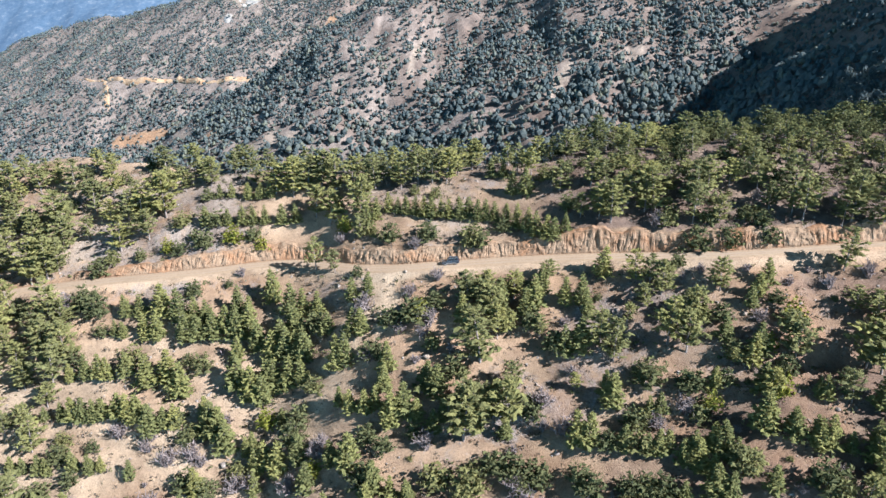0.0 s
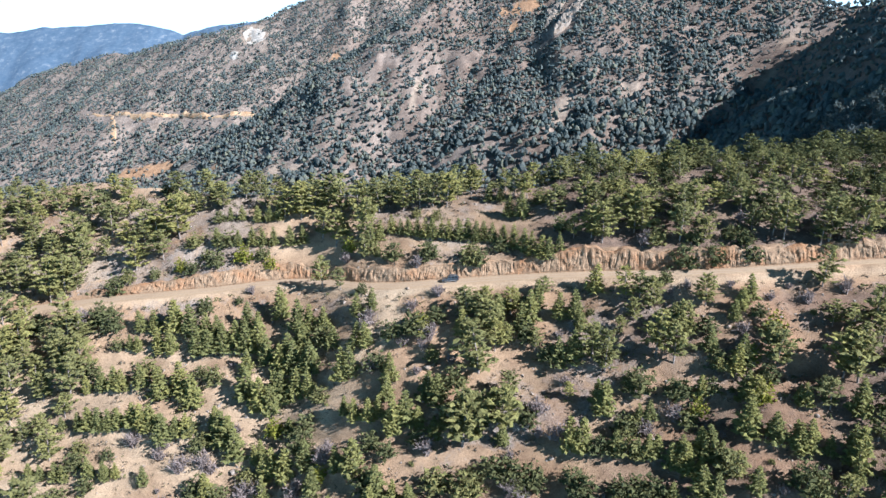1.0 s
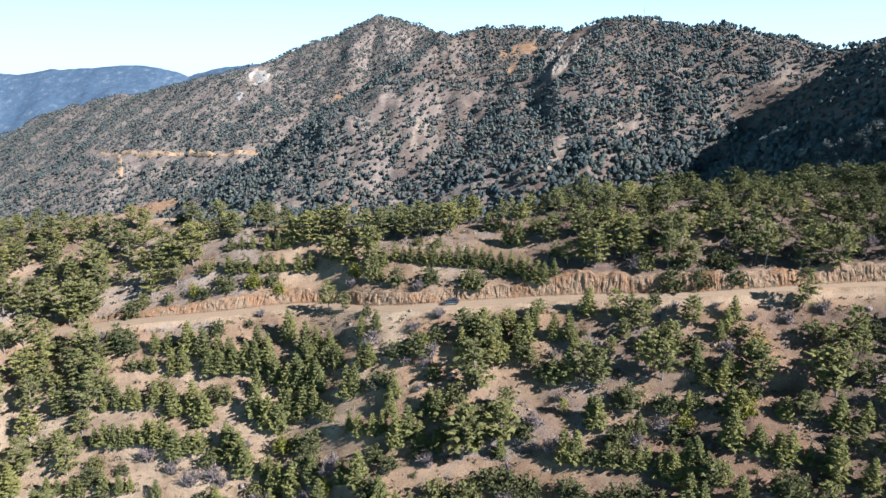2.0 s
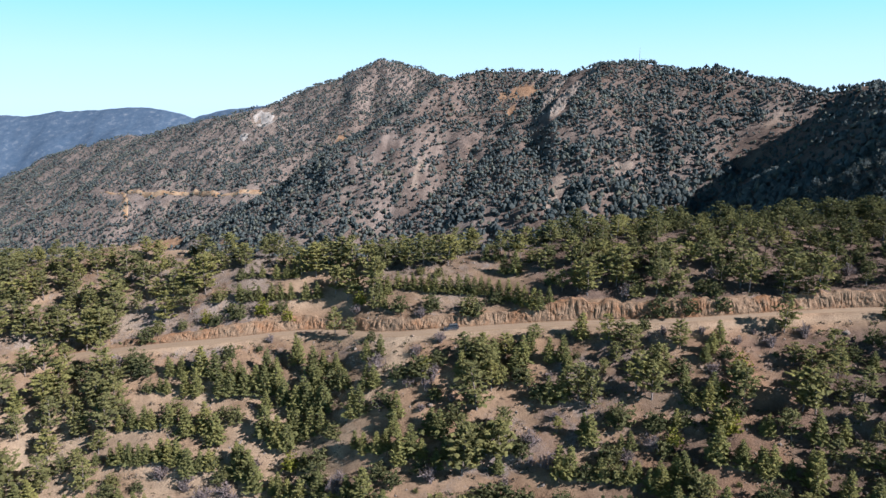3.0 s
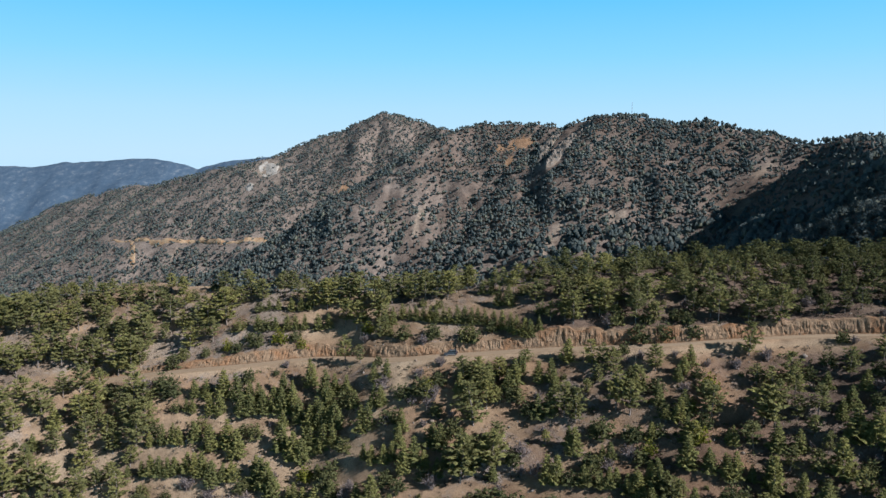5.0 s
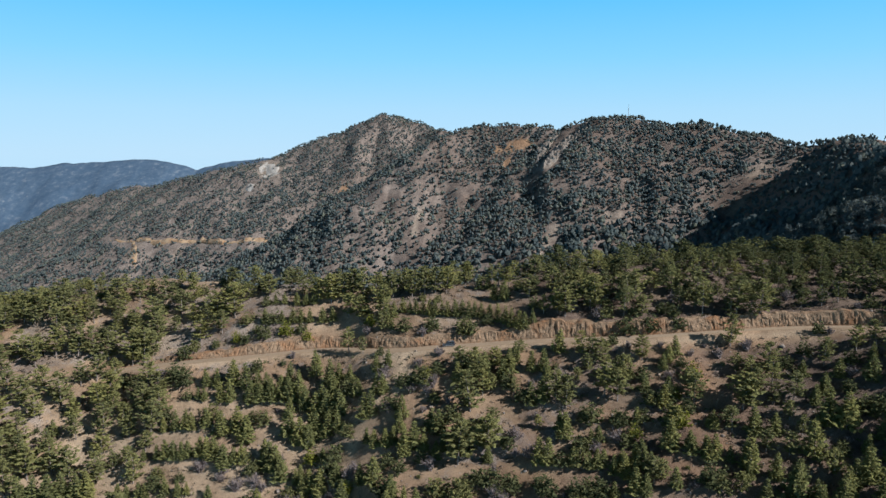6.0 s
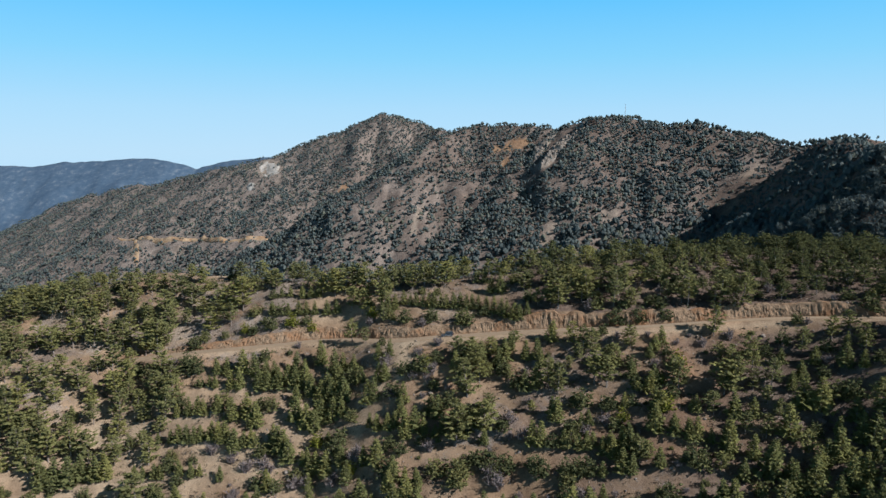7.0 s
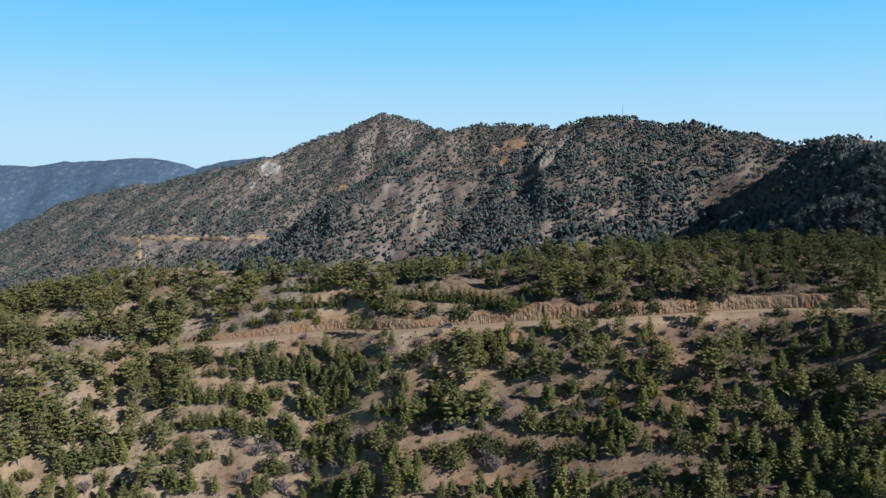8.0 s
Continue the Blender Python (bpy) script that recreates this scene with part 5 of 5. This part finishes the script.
# ---- rock and tracks on the mountain ----
def draped(name, line, half, lift, mat, seed, label, category, rough=3.0):
    """A strip of bare rock laid over the mountainside along a line of (x, y)."""
    xs, ys = np.array([p[0] for p in line], float), np.array([p[1] for p in line], float)
    at = np.concatenate(([0], np.cumsum(np.hypot(np.diff(xs), np.diff(ys)))))
    n = max(12, int(at[-1] / 2.2))
    t = np.linspace(0, at[-1], n)
    px, py = np.interp(t, at, xs), np.interp(t, at, ys)
    gx, gy = np.gradient(px), np.gradient(py)
    size = np.hypot(gx, gy)
    side = np.linspace(-1, 1, 13)
    fade = np.sin(np.clip(np.linspace(0, math.pi, n), 0, math.pi)) ** 0.4
    wide = half * fade * (1 + 0.35 * wave(t, t * 0, 12, seed, 2))
    ax = px[None, :] - (gy / size)[None, :] * side[:, None] * wide[None, :]
    ay = py[None, :] + (gx / size)[None, :] * side[:, None] * wide[None, :]
    swell = (1 - side ** 2)[:, None] ** 0.5
    az = land(ax, ay) + lift * swell * fade[None, :] - 0.6 + rough * swell * (np.abs(wave(ax, ay, 9, seed + 3, 3)) - 0.2)
    ob = mesh_object(name, np.stack((ax, ay, az), -1).reshape(-1, 3), grid_faces(len(side), n), mat, smooth=False)
    return tagged(ob, label, category, kind="structure")


PALE_CLIFF = rock_material("pale_cliff", (0.085, 0.074, 0.066), (0.200, 0.178, 0.156), (0.215, 0.160, 0.115))
draped("rock_outcrop", [(232, 1068), (212, 1062), (190, 1040), (166, 1000), (146, 970)], 15, 7.0, PALE_CLIFF, 401, "grey broken cliff below the mountain skyline", "cliff", 9.0)
draped("rock_outcrop", [(188, 1128), (172, 1090), (154, 1056), (142, 1022)], 13, 5.0, PALE_CLIFF, 403, "small grey crag beside the broken cliff", "cliff", 6.0)
LEDGE_ROCK = rock_material("ledge_rock", (0.19, 0.14, 0.095), (0.33, 0.245, 0.16), (0.30, 0.165, 0.085))
draped("mountain_track", FAR_TRACK, 4.6, 3.2, LEDGE_ROCK, 411, "orange-tan track cut across the far mountainside", "track", 1.2)
PALE_SCREE = rock_material("pale_scree", (0.264, 0.251, 0.229), (0.355, 0.343, 0.317), (0.321, 0.286, 0.246))
draped("scree_slide", [(-366, 1398), (-358, 1372), (-346, 1345), (-333, 1312)], 19, 1.6, PALE_SCREE, 421, "pale grey scree slide below the mountain shoulder", "scree", 1.5)
draped("scree_slide", [(-380, 1300), (-372, 1288), (-366, 1276)], 9, 1.4, PALE_SCREE, 423, "small pale scree patch on the mountain flank", "scree", 1.2)
draped("scree_slide", [(-557, 1186), (-545, 1160), (-530, 1125), (-514, 1088)], 5, 1.6, LEDGE_ROCK, 425, "tan gully of rubble below the far track", "scree", 1.0)

# ---- radio mast on the summit ----
STEEL = plain_material("galvanised_steel", (0.35, 0.35, 0.36), 0.5, 0.8)
mast = new("radio_mast")
tagged(mast, "thin grey steel radio mast on the mountain top", "mast")
mast_x, mast_y = 292.0, 1066.0
mast.location = (mast_x, mast_y, float(land(np.array([mast_x]), np.array([mast_y]))[0]))
v, f = tube([(0, 0, -1), (0, 0, 12), (0, 0, 24)], [0.45, 0.35, 0.15], 6)
mesh_object("pole", v, f, STEEL, parent=mast)
for k, z in enumerate((15.0, 19.0, 22.5)):
    v, f = tube([(-0.9, 0, z), (-0.3, 0, z + 0.02), (0.3, 0, z + 0.04), (0.9, 0, z + 0.06)], [0.12, 0.12, 0.12, 0.12], 4)
    v = [(px, py, z + (pz - z) * 0.1 + 0.12 * math.sin(i * 1.57)) for i, (px, py, pz) in enumerate(v)]
    mesh_object("antenna_arm", v, f, STEEL, parent=mast)


# ---- stones, scrub and dead wood ----
def stones(name, label, count, seed, small, large, area):
    """Loose angular stones on the slope, in one mesh."""
    rng = np.random.default_rng(seed)
    x, y = rng.uniform(area[0], area[1], count), rng.uniform(area[2], area[3], count)
    s = y - road_y(x)
    ok = (np.abs(s) > 3.6) & (wave(x, y, 17, 101) + 0.5 * rng.random(count) > 0.1)
    x, y = x[ok], y[ok]
    z, r = land(x, y), small + (large - small) * rng.random(len(x)) ** 3
    box = np.array([(-1, -1, -0.6), (1, -1, -0.5), (1, 1, -0.6), (-1, 1, -0.6), (-0.6, -0.7, 0.6), (0.7, -0.6, 0.5), (0.6, 0.7, 0.7), (-0.7, 0.5, 0.6)], float)
    quads = np.array([(0, 3, 2, 1), (4, 5, 6, 7), (0, 1, 5, 4), (1, 2, 6, 5), (2, 3, 7, 6), (3, 0, 4, 7)])
    v = box[None] * (1 + 0.35 * rng.normal(size=(len(x), 8, 3)))
    turn = rng.random(len(x)) * 6.28
    c, n = np.cos(turn)[:, None], np.sin(turn)[:, None]
    v = np.stack((v[:, :, 0] * c - v[:, :, 1] * n, v[:, :, 0] * n + v[:, :, 1] * c, v[:, :, 2]), -1) * r[:, None, None]
    v = v + np.stack((x, y, z), -1)[:, None, :]
    f = (quads[None] + 8 * np.arange(len(x))[:, None, None]).reshape(-1, 4)
    return tagged(mesh_object(name, v.reshape(-1, 3), f, GREY_ROCK, smooth=False), label, "stones", kind="stuff")


stones("loose_stones", "loose grey and tan stones strewn over the slope", 6500, 501, 0.08, 0.42, (-190, 190, 84, 225))


def foot_stones():
    """Fallen rubble along the foot of the cut rock face, in one mesh."""
    rng = np.random.default_rng(503)
    n = 700
    x = rng.uniform(-115, 175, n)
    y = road_y(x) + rng.uniform(2.4, 3.5, n) ** 1.0
    r = 0.08 + 0.34 * rng.random(n) ** 3
    v = np.array([(-1, -1, -0.6), (1, -0.9, -0.6), (0.1, 1.1, -0.6), (0, 0, 0.9)])[None] * (1 + 0.35 * rng.normal(size=(n, 4, 3))) * r[:, None, None]
    v = v + np.stack((x, y, road_z(x) + 0.1), -1)[:, None, :]
    f = (np.array([(0, 1, 3), (1, 2, 3), (2, 0, 3)])[None] + 4 * np.arange(n)[:, None, None]).reshape(-1, 3)
    return tagged(mesh_object("rubble", v.reshape(-1, 3), f, CUT_ROCK, smooth=False), "tan rubble along the foot of the rock face", "rubble", kind="stuff")


foot_stones()


def scrub(name, label, count, seed, area, mat, size, leaves):
    """Low dry scrub in small tufts, in one mesh."""
    rng = np.random.default_rng(seed)
    x, y = rng.uniform(area[0], area[1], count), rng.uniform(area[2], area[3], count)
    s = y - road_y(x)
    ok = (np.abs(s) > 4.2) & (wave(x, y, 17, 101) + 0.6 * rng.random(count) > 0.05)
    x, y = x[ok], y[ok]
    n = len(x)
    r = size * (0.5 + rng.random(n))
    d = rng.normal(size=(n, leaves, 3)) * np.array((0.6, 0.6, 0.35))
    d[:, :, 2] = np.abs(d[:, :, 2]) + 0.1
    c = d * r[:, None, None] + np.stack((x, y, land(x, y)), -1)[:, None, :]
    v, f = leaf_quads(c.reshape(-1, 3), np.repeat(r, leaves) * 0.42, rng)
    return tagged(mesh_object(name, v, f, mat, smooth=False), label, "scrub", kind="stuff")


DRY_LEAF = foliage_material("dry_scrub", (0.085, 0.074, 0.062), (0.138, 0.118, 0.100), per_island=True, fresh=(0.096, 0.096, 0.050))
scrub("dry_scrub", "low dry grey-brown scrub between the trees", 10500, 511, (-195, 195, 84, 232), DRY_LEAF, 0.55, 9)
scrub("low_herbs", "low olive-green herbs between the trees", 1800, 512, (-195, 195, 84, 232), SHRUB_LEAF, 0.6, 9)


def boulder(x, y, size, seed, label):
    rng = np.random.default_rng(seed)
    bm = bmesh.new()
    bmesh.ops.create_icosphere(bm, subdivisions=2, radius=size)
    for v in bm.verts:
        k = 1 + 0.32 * noise.noise(v.co * (1.3 / size) + Vector((seed, 0, 0)))
        v.co = Vector((v.co.x * k * 1.2, v.co.y * k, v.co.z * k * 0.8))
    me = bpy.data.meshes.new("boulder")
    bm.to_mesh(me)
    bm.free()
    me.materials.append(GREY_ROCK)
    ob = new("boulder", me)
    ob.location = (x, y, float(land(np.array([x]), np.array([y]))[0]) + size * 0.25)
    ob.rotation_euler = (0, 0, rng.uniform(0, 6))
    return tagged(ob, label, "boulder", "boulders")


def fallen_log(x, y, length, turn):
    z = float(land(np.array([x]), np.array([y]))[0])
    v, f = tube([(0, 0, 0), (0.03, 0.02, length * 0.5), (0.0, 0.06, length)], [0.16, 0.13, 0.06], 7)
    ob = mesh_object("fallen_log", v, f, DEAD_WOOD)
    ex, ey = x + math.cos(radians(turn)) * length, y + math.sin(radians(turn)) * length
    end = Vector((ex, ey, float(land(np.array([ex]), np.array([ey]))[0]) + 0.15))
    start = Vector((x, y, z + 0.15))
    ob.matrix_basis = Matrix.Translation(start) @ (end - start).to_track_quat("Z", "Y").to_matrix().to_4x4()
    return tagged(ob, "bleached fallen log lying on the slope", "log", "fallen logs")


DEAD_WOOD = bark_material("bleached_wood", (0.289, 0.262, 0.234), (0.427, 0.399, 0.365))
BOULDERS = [(-3.9, 146.6, 0.75, 1), (-52.2, 138.9, 0.8, 2), (111.1, 152.2, 0.8, 3), (82.1, 125.4, 0.5, 4), (-19.9, 171.9, 0.5, 5), (24.4, 125.7, 0.5, 6), (69.2, 146.1, 0.6, 7), (-9.6, 167.8, 0.45, 8), (11.7, 151.6, 0.4, 9)]
LOGS = [(70.6, 119.4, 2.0, 5), (-72.0, 143.3, 2.2, 40), (-102.9, 150.3, 5, 150), (-36.3, 143.9, 2.5, 100)]
for x, y, size, seed in BOULDERS:
    boulder(x, y, size, seed, "pale weathered boulder half sunk in the slope")
for x, y, length, turn in LOGS:
    fallen_log(x, y, length, turn)


# ---- the car on the track ----
def car_shell(profile, width, tuck):
    """A body lofted across from a side profile of (x, z): each side leans in by tuck towards the top."""
    bm = bmesh.new()
    top = max(z for _, z in profile)
    low = min(z for _, z in profile)
    rings = []
    for side in (-1, -0.92, 0.92, 1):
        ring = []
        for px, pz in profile:
            lean_in = tuck * ((pz - low) / (top - low)) ** 2
            y = side * (width / 2 - lean_in)
            z = pz - (0.05 if abs(side) == 1 else 0)
            ring.append(bm.verts.new((px, y, z)))
        rings.append(ring)
    n = len(profile)
    for a, b in zip(rings, rings[1:]):
        for i in range(n):
            bm.faces.new((a[i], a[(i + 1) % n], b[(i + 1) % n], b[i]))
    bm.faces.new(rings[0])
    bm.faces.new(rings[-1][::-1])
    bmesh.ops.recalc_face_normals(bm, faces=bm.faces)
    return bm


def part(name, bm, mat, parent, label=""):
    me = bpy.data.meshes.new(name)
    bm.to_mesh(me)
    bm.free()
    me.materials.append(mat)
    ob = new(name, me)
    ob.parent = parent
    if label:
        ob["label"] = label
    return ob


def block(x, y, z, sx, sy, sz, bevel=0.02):
    bm = bmesh.new()
    bmesh.ops.create_cube(bm, size=1, matrix=pose(x, y, z) @ Matrix.Diagonal((sx, sy, sz, 1)))
    bmesh.ops.bevel(bm, geom=bm.edges[:], offset=bevel, segments=2, affect="EDGES")
    return bm


def ring_tyre(radius, inner, width):
    bm = bmesh.new()
    prof = [(inner, -width / 2), (radius * 0.94, -width / 2), (radius, -width * 0.35), (radius, width * 0.35), (radius * 0.94, width / 2), (inner, width / 2)]
    loops = []
    for k in range(24):
        a = 2 * math.pi * k / 24
        loops.append([bm.verts.new((r * math.cos(a), w, r * math.sin(a))) for r, w in prof])
    for k in range(24):
        p, q = loops[k], loops[(k + 1) % 24]
        for i in range(len(prof)):
            bm.faces.new((p[i], p[(i + 1) % len(prof)], q[(i + 1) % len(prof)], q[i]))
    return bm


def rim_disc(radius, width):
    bm = bmesh.new()
    bmesh.ops.create_cone(bm, cap_ends=True, segments=20, radius1=radius, radius2=radius * 0.8, depth=width, matrix=pose(0, 0, 0, 90, 0, 0))
    return bm


CAR_PAINT = plain_material("dark_blue_paint", (0.018, 0.028, 0.04), 0.3, 0.0, 0.5, 0.6)
CAR_TRIM = plain_material("silver_trim", (0.42, 0.42, 0.42), 0.4, 0.5)
CAR_GLASS = plain_material("tinted_glass", (0.01, 0.013, 0.016), 0.08, 0.0, 0.8)
RUBBER = plain_material("rubber", (0.02, 0.02, 0.02), 0.85)
LAMP_CLEAR = plain_material("headlight_glass", (0.6, 0.6, 0.6), 0.15)
LAMP_RED = plain_material("tail_light_red", (0.35, 0.02, 0.02), 0.2)


def off_road_car(x, heading_left=True):
    car = new("off_road_car")
    tagged(car, "dark blue off-road car with silver sills on the dirt track", "car")
    body = car_shell([(-2.2, 0.45), (-2.25, 0.75), (-2.15, 0.98), (-1.0, 1.08), (1.9, 1.1), (2.18, 1.02), (2.22, 0.6), (2.15, 0.42)], 1.82, 0.06)
    body = part("body", body, CAR_PAINT, car)
    cabin = car_shell([(-1.05, 1.06), (-0.55, 1.66), (-0.3, 1.75), (1.75, 1.75), (1.98, 1.62), (2.05, 1.08)], 1.68, 0.14)
    part("cabin", cabin, CAR_PAINT, car)
    for side in (-1, 1):
        for wx, wl in ((-0.18, 0.75), (0.68, 0.72), (1.45, 0.6)):
            part("side_window", block(wx, side * 0.775, 1.38, wl, 0.06, 0.36, 0.015), CAR_GLASS, car, "dark tinted side window")
        part("sill", block(0.0, side * 0.9, 0.45, 2.3, 0.08, 0.16), CAR_TRIM, car, "silver lower sill")
        part("headlight", block(-2.19, side * 0.66, 0.82, 0.12, 0.34, 0.18), LAMP_CLEAR, car)
        part("tail_light", block(2.19, side * 0.74, 0.86, 0.10, 0.16, 0.3), LAMP_RED, car)
        part("door_mirror", block(-0.82, side * 0.98, 1.16, 0.14, 0.2, 0.16), CAR_PAINT, car)
        part("roof_rail", block(0.75, side * 0.62, 1.79, 1.9, 0.05, 0.05, 0.01), CAR_TRIM, car)
        for wx in (-1.38, 1.35):
            wheel = new("wheel")
            wheel.parent = car
            wheel.location = (wx, side * 0.80, 0.37)
            part("tyre", ring_tyre(0.37, 0.23, 0.24), RUBBER, wheel)
            part("rim", rim_disc(0.235, 0.2), CAR_TRIM, wheel, "light alloy rim")
    screen = block(0, 0, 0, 0.05, 1.36, 0.62, 0.015)
    screen.transform(pose(-0.83, 0, 1.37, 0, 39, 0))
    part("windscreen", screen, CAR_GLASS, car)
    part("rear_window", block(2.02, 0, 1.40, 0.05, 1.25, 0.34, 0.015), CAR_GLASS, car)
    part("front_bumper", block(-2.22, 0, 0.55, 0.2, 1.7, 0.24, 0.05), CAR_TRIM, car)
    part("rear_bumper", block(2.2, 0, 0.52, 0.18, 1.7, 0.22, 0.05), CAR_TRIM, car)
    part("spare_wheel_cover", rim_disc(0.34, 0.2), RUBBER, car).matrix_basis = pose(2.32, 0, 0.95, 0, 0, 90)
    y = float(road_y(np.array([x]))[0]) + 0.3
    ahead = float(road_y(np.array([x + 1.0]))[0]) - float(road_y(np.array([x]))[0])
    car.matrix_basis = pose(x, y, float(road_z(x)) + 0.09, 0, -math.degrees(math.atan(0.08)), math.degrees(math.atan(ahead)))
    return car


off_road_car(2.0)
